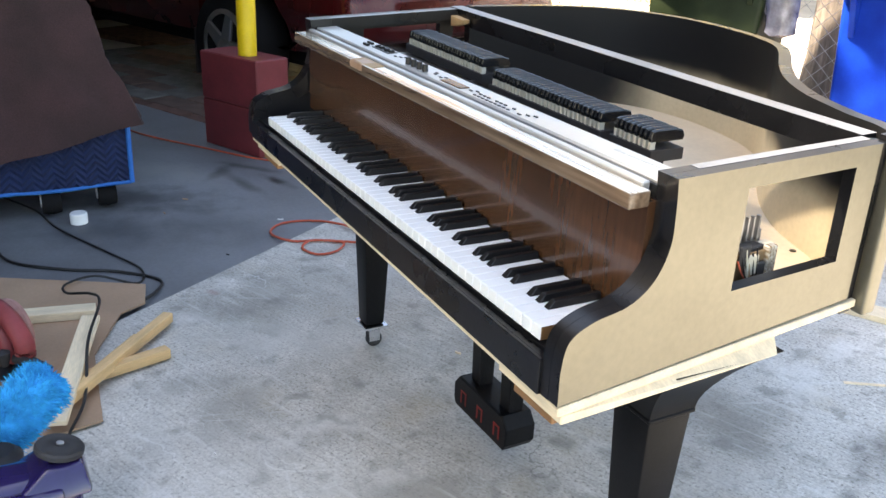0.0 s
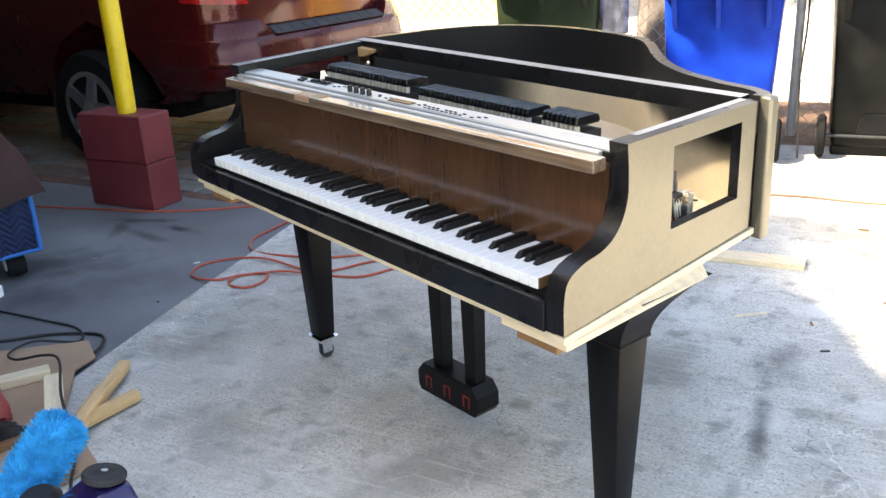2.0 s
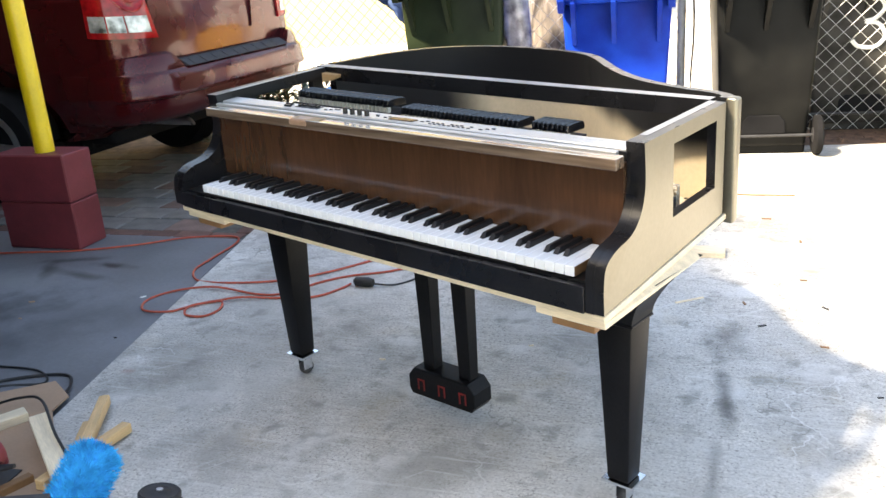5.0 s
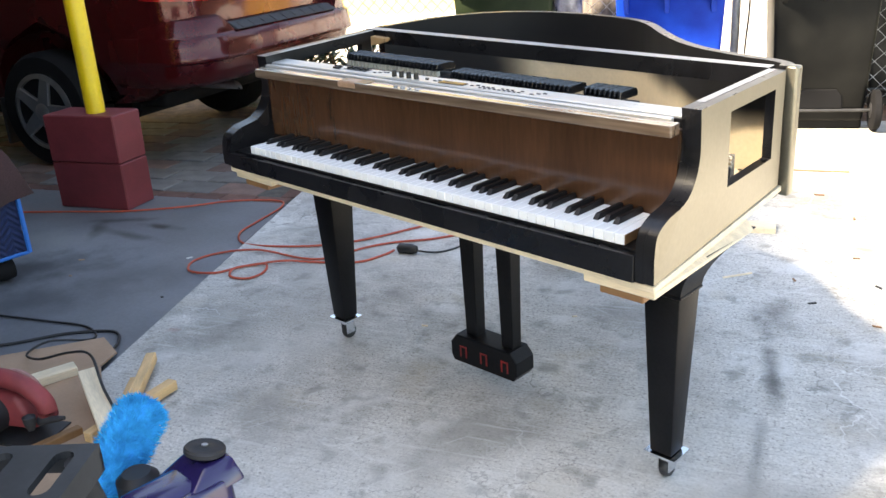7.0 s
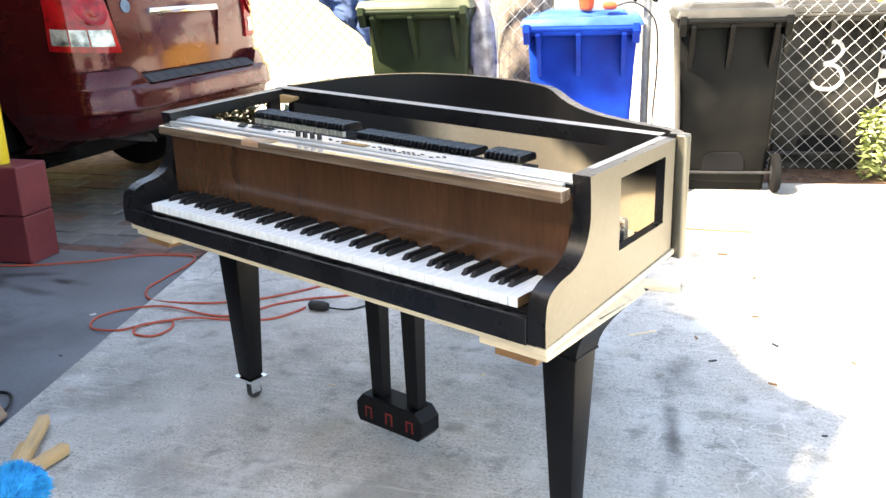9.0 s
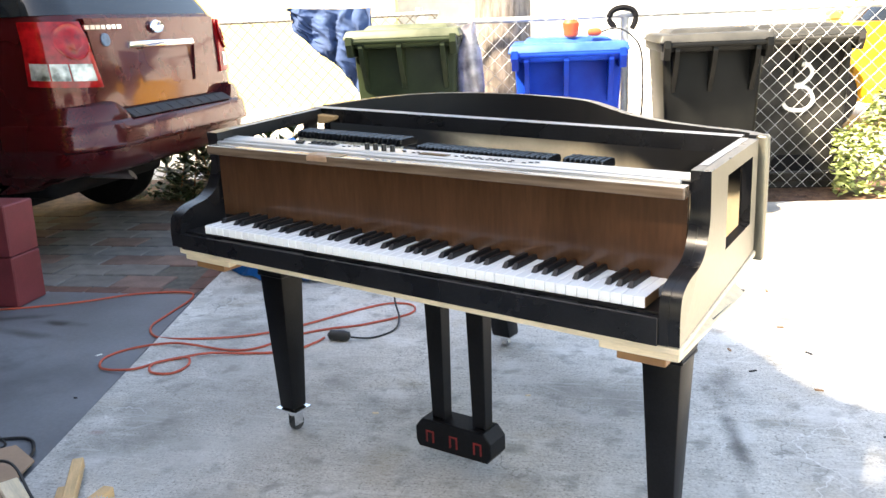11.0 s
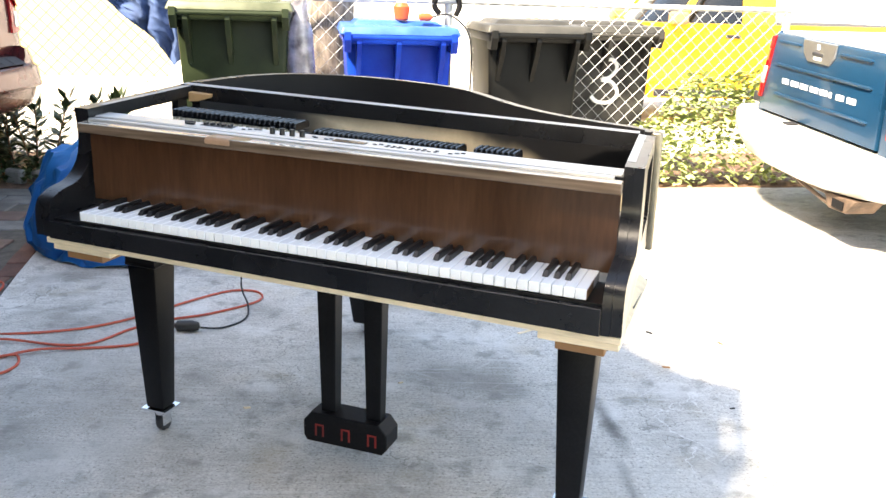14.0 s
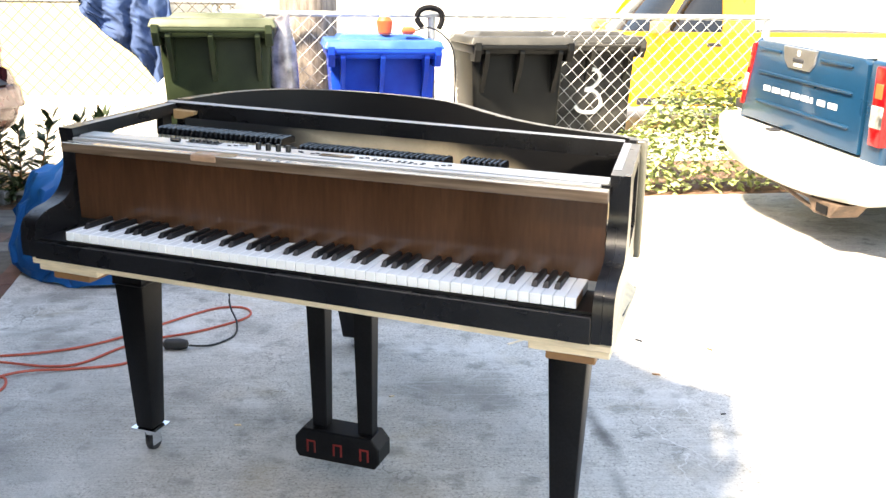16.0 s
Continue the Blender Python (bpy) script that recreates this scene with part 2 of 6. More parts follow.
rust = material("rusty_steel", (0.10, 0.065, 0.045), 0.8, var=0.4, scale=18, fine=0.2, bump=0.2)
bumper_steel = material("weathered_bumper_steel", (0.60, 0.585, 0.55), 0.35, 0.3, var=0.12, scale=5, fine=0.08, bump=0.03)
mulch = material("red_mulch", (0.15, 0.085, 0.055), 0.95, var=0.45, scale=14, fine=0.35, fscale=80, bump=0.5)
leaf_dark = material("dark_leaf", (0.034, 0.058, 0.018), 0.45, var=0.5, scale=20, bump=0.05)
leaf_bright = material("ivy_leaf", (0.36, 0.42, 0.16), 0.5, var=0.40, scale=18, bump=0.05)
paver_grey = material("grey_paver", (0.155, 0.153, 0.150), 0.85, var=0.25, scale=9, fine=0.15, fscale=90, bump=0.25, rand=0.2)
paver_red = material("red_paver", (0.165, 0.110, 0.095), 0.85, var=0.25, scale=9, fine=0.15, fscale=90, bump=0.25, rand=0.2)
brick_red = material("border_brick", (0.145, 0.075, 0.06), 0.85, var=0.22, scale=12, fine=0.15, fscale=90, bump=0.25, rand=0.2)
joint_sand = material("dirty_joint_sand", (0.10, 0.095, 0.085), 0.95, var=0.3, scale=20, fine=0.2, fscale=120, bump=0.3)
cord_orange = material("orange_cord", (0.50, 0.085, 0.045), 0.5, var=0.12, scale=20, bump=0.02)
cord_black = material("black_cord", (0.012, 0.012, 0.013), 0.5, var=0.1, bump=0.02)
cardboard = material("cardboard", (0.39, 0.255, 0.17), 0.85, var=0.1, scale=5, fine=0.06, fscale=120, bump=0.08)
stick_wood = material("stick_wood", (0.66, 0.43, 0.215), 0.6, var=0.14, scale=7, fine=0.1, fscale=60, stretch=(1, 8, 8), bump=0.05, rand=0.1)
cover_cloth = material("maroon_cloth", (0.036, 0.0165, 0.0175), 0.9, var=0.30, scale=6, fine=0.28, fscale=210, bump=0.35)
tarp_blue = material("blue_tarp", (0.0004, 0.080, 0.27), 0.45, spec=0.18, var=0.15, scale=8, fine=0.06, fscale=300, bump=0.06)
navy_cloth = material("navy_cloth", (0.045, 0.085, 0.20), 0.85, var=0.3, scale=9, bump=0.15)
binding_blue = material("blue_binding", (0.001, 0.14, 0.50), 0.7, var=0.1, bump=0.05)
button_grey = material("dark_grey_button", (0.05, 0.05, 0.055), 0.5, var=0.1, bump=0)
saw_red = material("red_tool_plastic", (0.24, 0.034, 0.038), 0.55, var=0.2, scale=12, bump=0.03)
fur_blue = material("blue_fibre", (0.001, 0.43, 0.88), 0.9, var=0.3, scale=30, bump=0, spec=0.1)
dusty_guard = material("dusty_plastic", (0.33, 0.17, 0.15), 0.7, var=0.4, scale=14, fine=0.1, bump=0.05)
purple = material("purple_plastic", (0.022, 0.015, 0.085), 0.2, var=0.2, bump=0, coat=0.6)
dark_metal = material("dark_metal", (0.05, 0.05, 0.052), 0.45, 0.5, var=0.2, scale=15, bump=0.05)
cream_plastic = material("cream_plastic", (0.60, 0.55, 0.44), 0.5, var=0.1, bump=0.02)
lcd = material("display_glass", (0.060, 0.038, 0.020), 0.14, var=0.1, bump=0, spec=0.25)
tape_brown = material("brown_tape", (0.36, 0.23, 0.11), 0.6, var=0.12, bump=0.03)
pcb = material("circuit_board", (0.16, 0.10, 0.05), 0.5, var=0.3, scale=60, bump=0.1)
bag_film = material("clear_bag_film", (0.30, 0.29, 0.36), 0.18, var=0.5, scale=14, bump=0.2, col2=(0.60, 0.58, 0.66), coat=0.3)
bag_film.node_tree.nodes["Principled BSDF"].inputs["Transmission Weight"].default_value = 0.45
bark = material("grey_brown_bark", (0.21, 0.175, 0.15), 0.9, var=0.45, scale=9, fine=0.25, fscale=40, stretch=(4, 4, 0.7), bump=0.6)
orange_red = material("orange_red_plastic", (0.70, 0.10, 0.03), 0.4, var=0.1, bump=0)


def spots(mat, items):
    """Soft ellipses broken up by noise: stains, and light differences painted on the slab. Items: x, y, turn, length,
    width, strength, colour.
    """
    nt = mat.node_tree
    n, l = nt.nodes, nt.links
    bsdf = n["Principled BSDF"]
    col = bsdf.inputs["Base Color"].links[0].from_socket
    tc = n.new("ShaderNodeTexCoord")
    nz = n.new("ShaderNodeTexNoise")
    nz.inputs["Scale"].default_value, nz.inputs["Detail"].default_value = 9, 6
    l.new(tc.outputs["Object"], nz.inputs["Vector"])
    for x, y, turn, ln, wd, strength, c in items:
        mp = n.new("ShaderNodeMapping")
        mp.vector_type = "TEXTURE"
        mp.inputs["Location"].default_value = (x, y, 0)
        mp.inputs["Rotation"].default_value = (0, 0, radians(turn))
        mp.inputs["Scale"].default_value = (ln, wd, 9)
        l.new(tc.outputs["Object"], mp.inputs["Vector"])
        le = n.new("ShaderNodeVectorMath")
        le.operation = "LENGTH"
        l.new(mp.outputs["Vector"], le.inputs[0])
        ad = n.new("ShaderNodeMath")
        ad.operation = "MULTIPLY_ADD"
        l.new(nz.outputs["Fac"], ad.inputs[0])
        ad.inputs[1].default_value = 1.6
        l.new(le.outputs["Value"], ad.inputs[2])
        mr = n.new("ShaderNodeMapRange")
        mr.interpolation_type = "SMOOTHSTEP"
        mr.inputs["From Min"].default_value, mr.inputs["From Max"].default_value = 0.75, 1.9
        mr.inputs["To Min"].default_value, mr.inputs["To Max"].default_value = strength, 0
        l.new(ad.outputs["Value"], mr.inputs["Value"])
        mx = n.new("ShaderNodeMix")
        mx.data_type = "RGBA"
        l.new(mr.outputs["Result"], mx.inputs["Factor"])
        l.new(col, mx.inputs["A"])
        mx.inputs["B"].default_value = (*c, 1)
        col = mx.outputs["Result"]
    l.new(col, bsdf.inputs["Base Color"])


DK = (0.05, 0.05, 0.05)
PALE = (0.62, 0.61, 0.58)


def weathered(mat, turn):
    """Broom lines, dark pits and pale scuffs in a slab."""
    nt = mat.node_tree
    n, l = nt.nodes, nt.links
    bsdf = n["Principled BSDF"]
    col = bsdf.inputs["Base Color"].links[0].from_socket
    tc = n.new("ShaderNodeTexCoord")
    layers = []
    for scale, stretch, lo, hi, c, amount, rough, extra in (
            (1.0, (5, 130, 1), 0.48, 0.66, (0.20, 0.195, 0.185), 0.22, 5.0, 0),     # broom lines
            (1.0, (12, 230, 1), 0.58, 0.68, (0.10, 0.098, 0.092), 0.24, 3.0, 0),
            (95.0, (1, 1, 1), 0.56, 0.67, (0.11, 0.107, 0.10), 0.55, 3.0, 0),      # pits
            (55.0, (1, 1, 1), 0.53, 0.66, (0.74, 0.735, 0.72), 0.34, 4.0, 0),       # pale grains
            (5.0, (1, 1, 1), 0.52, 0.70, (0.72, 0.71, 0.69), 0.55, 8.0, 0),         # pale wear
            (2.1, (1, 1, 1), 0.48, 0.70, (0.225, 0.215, 0.195), 0.74, 10.0, 0),        # broad grime
            (3.4, (1, 1, 1), 0.55, 0.74, (0.42, 0.35, 0.24), 0.40, 8.0, 33),        # brownish tint
            (1.0, (3, 40, 1), 0.57, 0.68, (0.70, 0.70, 0.68), 0.35, 6.0, 0),
            (11.0, (1, 1, 1), 0.53, 0.70, (0.20, 0.195, 0.18), 0.58, 12.0, 0),     # patches
            (1.0, (2.4, 30, 1), 0.63, 0.71, (0.74, 0.74, 0.73), 0.30, 4.0, 48),     # scuffs
            (1.0, (3.0, 40, 1), 0.65, 0.72, (0.76, 0.76, 0.75), 0.28, 4.0, -35)):
        mp = n.new("ShaderNodeMapping")
        mp.vector_type = "TEXTURE"
        mp.inputs["Rotation"].default_value = (0, 0, radians(turn + extra))
        mp.inputs["Scale"].default_value = [1 / q for q in stretch]
        l.new(tc.outputs["Object"], mp.inputs["Vector"])
        nz = n.new("ShaderNodeTexNoise")
        nz.inputs["Scale"].default_value, nz.inputs["Detail"].default_value = scale, rough
        l.new(mp.outputs["Vector"], nz.inputs["Vector"])
        mr = n.new("ShaderNodeMapRange")
        mr.interpolation_type = "SMOOTHSTEP"
        mr.inputs["From Min"].default_value, mr.inputs["From Max"].default_value = lo, hi
        mr.inputs["To Max"].default_value = amount
        l.new(nz.outputs["Fac"], mr.inputs["Value"])
        mx = n.new("ShaderNodeMix")
        mx.data_type = "RGBA"
        l.new(mr.outputs["Result"], mx.inputs["Factor"])
        l.new(col, mx.inputs["A"])
        mx.inputs["B"].default_value = (*c, 1)
        col = mx.outputs["Result"]
    for scale, detail, width, c, amount in ((2.2, 5.0, 0.006, (0.76, 0.755, 0.74), 0.62), (3.7, 6.0, 0.005, (0.72, 0.715, 0.70), 0.40), (1.3, 7.0, 0.003, (0.07, 0.068, 0.062), 0.5)):
        nz = n.new("ShaderNodeTexNoise")
        nz.inputs["Scale"].default_value, nz.inputs["Detail"].default_value = scale, detail
        l.new(tc.outputs["Object"], nz.inputs["Vector"])
        sb = n.new("ShaderNodeMath")
        sb.operation = "SUBTRACT"
        l.new(nz.outputs["Fac"], sb.inputs[0])
        sb.inputs[1].default_value = 0.5
        ab = n.new("ShaderNodeMath")
        ab.operation = "ABSOLUTE"
        l.new(sb.outputs[0], ab.inputs[0])
        mr = n.new("ShaderNodeMapRange")
        mr.interpolation_type = "SMOOTHSTEP"
        mr.inputs["From Min"].default_value, mr.inputs["From Max"].default_value = 0.0, width
        mr.inputs["To Min"].default_value, mr.inputs["To Max"].default_value = amount, 0.0
        l.new(ab.outputs[0], mr.inputs["Value"])
        br = n.new("ShaderNodeTexNoise")
        br.inputs["Scale"].default_value = 1.7
        l.new(tc.outputs["Object"], br.inputs["Vector"])
        bm_ = n.new("ShaderNodeMapRange")
        bm_.inputs["From Min"].default_value, bm_.inputs["From Max"].default_value = 0.45, 0.62
        l.new(br.outputs["Fac"], bm_.inputs["Value"])
        mu = n.new("ShaderNodeMath")
        mu.operation = "MULTIPLY"
        l.new(mr.outputs["Result"], mu.inputs[0]), l.new(bm_.outputs["Result"], mu.inputs[1])
        mx = n.new("ShaderNodeMix")
        mx.data_type = "RGBA"
        l.new(mu.outputs[0], mx.inputs["Factor"])
        l.new(col, mx.inputs["A"])
        mx.inputs["B"].default_value = (*c, 1)
        col = mx.outputs["Result"]
    l.new(col, bsdf.inputs["Base Color"])


weathered(concrete, 21)
# Streaks are stains; the broad PALE and dark ellipses also paint the light's fall-off.
spots(concrete, [(-0.62, -0.02, 30, 0.035, 0.02, 0.35, (0.42, 0.16, 0.15)), (1.0, 1.28, -60, 0.22, 0.10, 0.55, DK), (1.16, 0.90, -62, 0.30, 0.04, 0.75, DK), (1.30, 0.50, -70, 0.30, 0.03, 0.6, DK), (0.40, 0.40, 20, 0.7, 0.4, 0.22, (0.22, 0.21, 0.195)), (-0.45, 0.40, -50, 1.1, 0.65, 0.55, (0.20, 0.195, 0.18)), (-0.2, 0.1, 60, 0.6, 0.2, 0.3, PALE), (0.4, -0.2, 30, 0.9, 0.25, 0.3, PALE), (0.7, 0.9, -30, 0.7, 0.3, 0.3, (0.22, 0.21, 0.2)), (0.2, 0.62, 10, 0.25, 0.12, 0.4, (0.16, 0.155, 0.15)), (-0.5, 0.9, 50, 0.5, 0.3, 0.25, PALE), (1.25, 0.1, 75, 1.0, 0.45, 0.35, PALE), (0.75, -0.3, 60, 0.7, 0.35, 0.3, PALE)])
spots(drive_grey, [(-1.78, 0.58, 15, 0.14, 0.05, 0.95, (0.012, 0.012, 0.012)), (-2.04, 0.52, 40, 0.24, 0.045, 0.8, (0.02, 0.02, 0.02)), (-1.80, 0.42, 10, 0.26, 0.05, 0.75, (0.02, 0.02, 0.02)), (-2.0, 0.36, -35, 0.2, 0.05, 0.8, (0.02, 0.02, 0.02)), (-1.75, -0.1, 60, 0.5, 0.25, 0.75, (0.02, 0.022, 0.026)), (-1.35, -0.25, 70, 0.5, 0.2, 0.5, (0.03, 0.032, 0.036)), (-1.2, 0.25, 30, 0.6, 0.2, 0.3, (0.06, 0.065, 0.075)), (-2.1, 0.15, 40, 0.5, 0.15, 0.45, (0.24, 0.25, 0.25)), (-1.0, 0.35, -60, 0.5, 0.12, 0.3, (0.22, 0.23, 0.25))])


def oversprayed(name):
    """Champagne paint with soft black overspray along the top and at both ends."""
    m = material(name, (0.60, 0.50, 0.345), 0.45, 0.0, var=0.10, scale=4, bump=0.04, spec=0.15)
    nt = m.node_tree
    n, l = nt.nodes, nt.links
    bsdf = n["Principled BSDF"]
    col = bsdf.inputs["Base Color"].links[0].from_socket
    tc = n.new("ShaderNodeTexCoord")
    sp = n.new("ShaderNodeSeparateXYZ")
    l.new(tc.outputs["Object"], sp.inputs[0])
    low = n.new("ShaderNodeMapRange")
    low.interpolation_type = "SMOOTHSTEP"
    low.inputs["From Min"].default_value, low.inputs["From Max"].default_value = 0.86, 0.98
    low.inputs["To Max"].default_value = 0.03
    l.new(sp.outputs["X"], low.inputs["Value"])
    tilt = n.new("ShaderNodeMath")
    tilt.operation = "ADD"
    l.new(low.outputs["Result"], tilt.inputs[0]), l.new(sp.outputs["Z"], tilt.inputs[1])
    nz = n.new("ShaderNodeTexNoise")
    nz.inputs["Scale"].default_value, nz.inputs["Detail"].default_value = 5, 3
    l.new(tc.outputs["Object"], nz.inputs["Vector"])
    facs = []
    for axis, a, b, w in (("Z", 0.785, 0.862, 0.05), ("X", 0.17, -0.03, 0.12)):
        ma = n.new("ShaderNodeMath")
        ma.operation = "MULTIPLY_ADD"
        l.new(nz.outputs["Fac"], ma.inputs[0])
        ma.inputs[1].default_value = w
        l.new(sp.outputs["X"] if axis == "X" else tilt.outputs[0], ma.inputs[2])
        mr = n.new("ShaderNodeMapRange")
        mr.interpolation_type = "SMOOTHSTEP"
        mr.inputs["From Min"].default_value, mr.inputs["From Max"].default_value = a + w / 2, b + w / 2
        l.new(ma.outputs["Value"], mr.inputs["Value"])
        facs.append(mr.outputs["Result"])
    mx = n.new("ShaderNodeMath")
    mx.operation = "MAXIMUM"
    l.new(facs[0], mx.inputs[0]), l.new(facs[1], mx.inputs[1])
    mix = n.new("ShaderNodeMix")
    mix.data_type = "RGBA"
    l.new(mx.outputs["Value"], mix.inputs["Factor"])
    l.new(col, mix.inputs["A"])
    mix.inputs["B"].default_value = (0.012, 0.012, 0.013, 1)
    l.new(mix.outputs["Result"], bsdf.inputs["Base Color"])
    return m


raw_tan = material("raw_tan_wood", (0.50, 0.30, 0.14), 0.65, var=0.15, scale=8, fine=0.1, fscale=60, bump=0.05)
tan_patch = material("tan_patch", (0.36, 0.22, 0.14), 0.4, var=0.2, scale=20, bump=0.02)
peach_board = material("pale_board", (0.66, 0.55, 0.41), 0.6, var=0.10, scale=5, fine=0.05, bump=0.03)
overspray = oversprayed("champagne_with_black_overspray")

# ---- ground ----
single("ground", prism(bmesh.new(), [(-300, -300), (300, -300), (300, 300), (-300, 300)], "z", -0.3, -0.06), soil, "dry earth and far street ground", "ground", "structure")
EDGE = [(-0.285, -0.70), (-1.565, 1.25), (-2.42, 2.62)]          # edge of the slab
FD, FN, F0 = Vector((0.88, 0.475, 0)), Vector((0.475, -0.88, 0)), Vector((0.84, 4.88, 0))   # fence line, its side towards the yard, a point on it


def on_fence(s, off=0.0, z=0.0):
    return F0 + FD * s + FN * off + Vector((0, 0, z))


fa, fb = on_fence(-3.6, 0.28), on_fence(9, 0.28)
single("pavement", prism(bmesh.new(), [(0.835, -2.4), (2.0, -4.8), (12, -4.8), (12, 9), (fb.x, fb.y), (fa.x, fa.y), EDGE[2], EDGE[1], EDGE[0]], "z", -0.1, 0.0, 0.004), concrete, "light grey broom-finished concrete driveway slab with stains", "driveway", "structure")
single("road", prism(bmesh.new(), [(-0.291, -0.703), (0.825, -2.41), (1.99, -4.81), (-1, -9), (-10, -9), (-12, -2), (-5.0, -0.33), (-1.60, 1.16), (-1.53, 1.165)], "z", -0.1, -0.010), drive_grey, "blue-grey painted driveway with dark oily stains", "driveway", "structure")
beds = bmesh.new()
ma, mb, mc, md = on_fence(-9, 0.28), on_fence(9, 0.28), on_fence(9, -1.2), on_fence(-9, -1.2)
prism(beds, [(p.x, p.y) for p in (ma, mb, mc, md)], "z", -0.1, -0.012)
single("garden_bed", beds, mulch, "bed of red-brown mulch along the fence", "garden bed", "structure")

# ---- carport on the west: unseen roof blocks and side walls added for shade ----
CN, CM = Vector((0.85, 0.53, 0)), Vector((-0.53, 0.85, 0))


def car_port(nv, mv):
    p = CN * nv + CM * mv
    return (p.x, p.y)


# Outline stepped so that its shadow falls where the shade edge should be.
SHADE_OUTLINE = [(-7.5, -9), (-1.08, -9), (-1.08, 1.25), (-2.9, 1.25), (-2.9, 3.2), (-4.3, 3.2), (-4.3, 5.2), (-7.5, 5.2)]
single("ceiling", prism(bmesh.new(), [car_port(nv, mv) for nv, mv in SHADE_OUTLINE], "z", 2.5, 2.8), dark_wall, "plain dark carport ceiling out of view, its outline cut to shape the shade", "ceiling", "structure")
# Unseen block, added and raised high to soften the edge of the shade.
single("unseen_shade_block", prism(bmesh.new(), [car_port(nv - 1.92 if nv > -7 else -11.5, mv - 1.86) for nv, mv in SHADE_OUTLINE], "z", 2.805, 7.5), dark_wall, "plain dark unseen block over the carport, added to cast the shade edge", "wall", "structure")
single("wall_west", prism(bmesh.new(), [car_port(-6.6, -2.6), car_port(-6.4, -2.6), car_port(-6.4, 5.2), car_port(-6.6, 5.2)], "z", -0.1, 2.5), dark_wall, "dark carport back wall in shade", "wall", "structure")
# Unseen end and side walls, added only to keep light out of the carport.
single("wall_north", prism(bmesh.new(), [car_port(-6.4, 5.0), car_port(-4.35, 5.0), car_port(-4.35, 5.2), car_port(-6.4, 5.2)], "z", -0.1, 2.5), dark_wall, "unseen dark end wall, added to block light from the carport", "wall", "structure")
single("wall_south", prism(bmesh.new(), [car_port(-6.4, -2.6), car_port(-1.08, -2.6), car_port(-1.08, -2.4), car_port(-6.4, -2.4)], "z", -0.1, 2.5), dark_wall, "unseen dark side wall, added to keep the carport dark", "wall", "structure")

# ---- carport post ----
def carport_post():
    t = thing("carport_post", "yellow steel pole on two dark red painted concrete blocks", "post")
    ax = Vector((0.43, 0.185)).normalized()
    for k, (z0, z1) in enumerate(((-0.01, 0.243), (0.247, 0.496))):
        bm = shift(B(-0.222, 0.222, -0.105, 0.105, z0, z1, bevel=0.006), lambda v: Vector((v.x - 0.07 * (0.5 - v.z), v.y + 0.07 * (0.5 - v.z), v.z)) + 0.003 * noise.noise_vector(v * 14))
        part("block", bm, post_red, t)
    part("pole", rod(bmesh.new(), (0.045, -0.01, 0.494), (0.045, -0.01, 2.5), 0.048, seg=24), pole_yellow, t, "yellow painted steel pipe", True)
    t.matrix_basis = pose(-2.363, 0.609, 0, 0, 0, math.degrees(math.atan2(ax.y, ax.x)))
    return t


carport_post()

# ---- piano ----
def lean(v):
    """The case stands a little higher on its bass side, and its treble side runs slightly inwards."""
    k = max(0.0, min(1.0, v.z / 0.6))
    b = max(0.0, min(1.0, (v.y - 0.1) / 0.5))
    far = max(0.0, min(v.y, 0.66) - 0.10) * max(0.0, min(1.0, (v.x - 1.12) / 0.12)) if v.z > 0.63 else 0.0
    return Vector((v.x - 0.085 * far, v.y + 0.062 * far, v.z + k * (0.0165 + 0.018 * b) * (1.29 - v.x)))



piano = thing("digital_grand_piano", "digital keyboard in a black and champagne homemade baby grand case", "piano")


def pp(name, bm, mats, label="", smooth=False, parent=None):
    return part(name, shift(bm, lean), mats, parent or piano, label, smooth)


def sag(v):
    """The board under the keys drops a little towards its front and treble end."""
    if v.z > 0.6615 + 0.001:
        return Vector(v)
    k = min(1.0, max(0.0, 0.4 + 0.6 * v.x / 1.1))
    return Vector((v.x, v.y, v.z + k * (-0.022 + 0.0456 * (v.y + 0.014))))


pp("keybed", shift(B(-0.095, 1.297, -0.014, 0.60, 0.6455, 0.660, bevel=0.002), sag), pine, "raw pine keybed board")
for name, x0, x1 in (("shim_board", 1.13, 1.293), ("shim_board", -0.085, 0.085)):
    pp(name, shift(B(x0, x1, -0.004, 0.41, 0.628, 0.645, bevel=0.002), sag), pine, "raw pine shim board")
    pp("shim_board", shift(B(x0 + 0.035, x1 - 0.028, 0.002, 0.10, 0.610, 0.6275, bevel=0.002), sag), brown_wood, "brown wooden shim")

CURVE = [tuple(p) for p in smooth_line([(-0.016, 0.662), (-0.016, 0.70), (-0.006, 0.738), (0.03, 0.759), (0.085, 0.772), (0.125, 0.80), (0.146, 0.845), (0.147, 0.895), (0.143, 0.942)], 5)]
CURVE = [(p[0], p[1]) for p in CURVE]


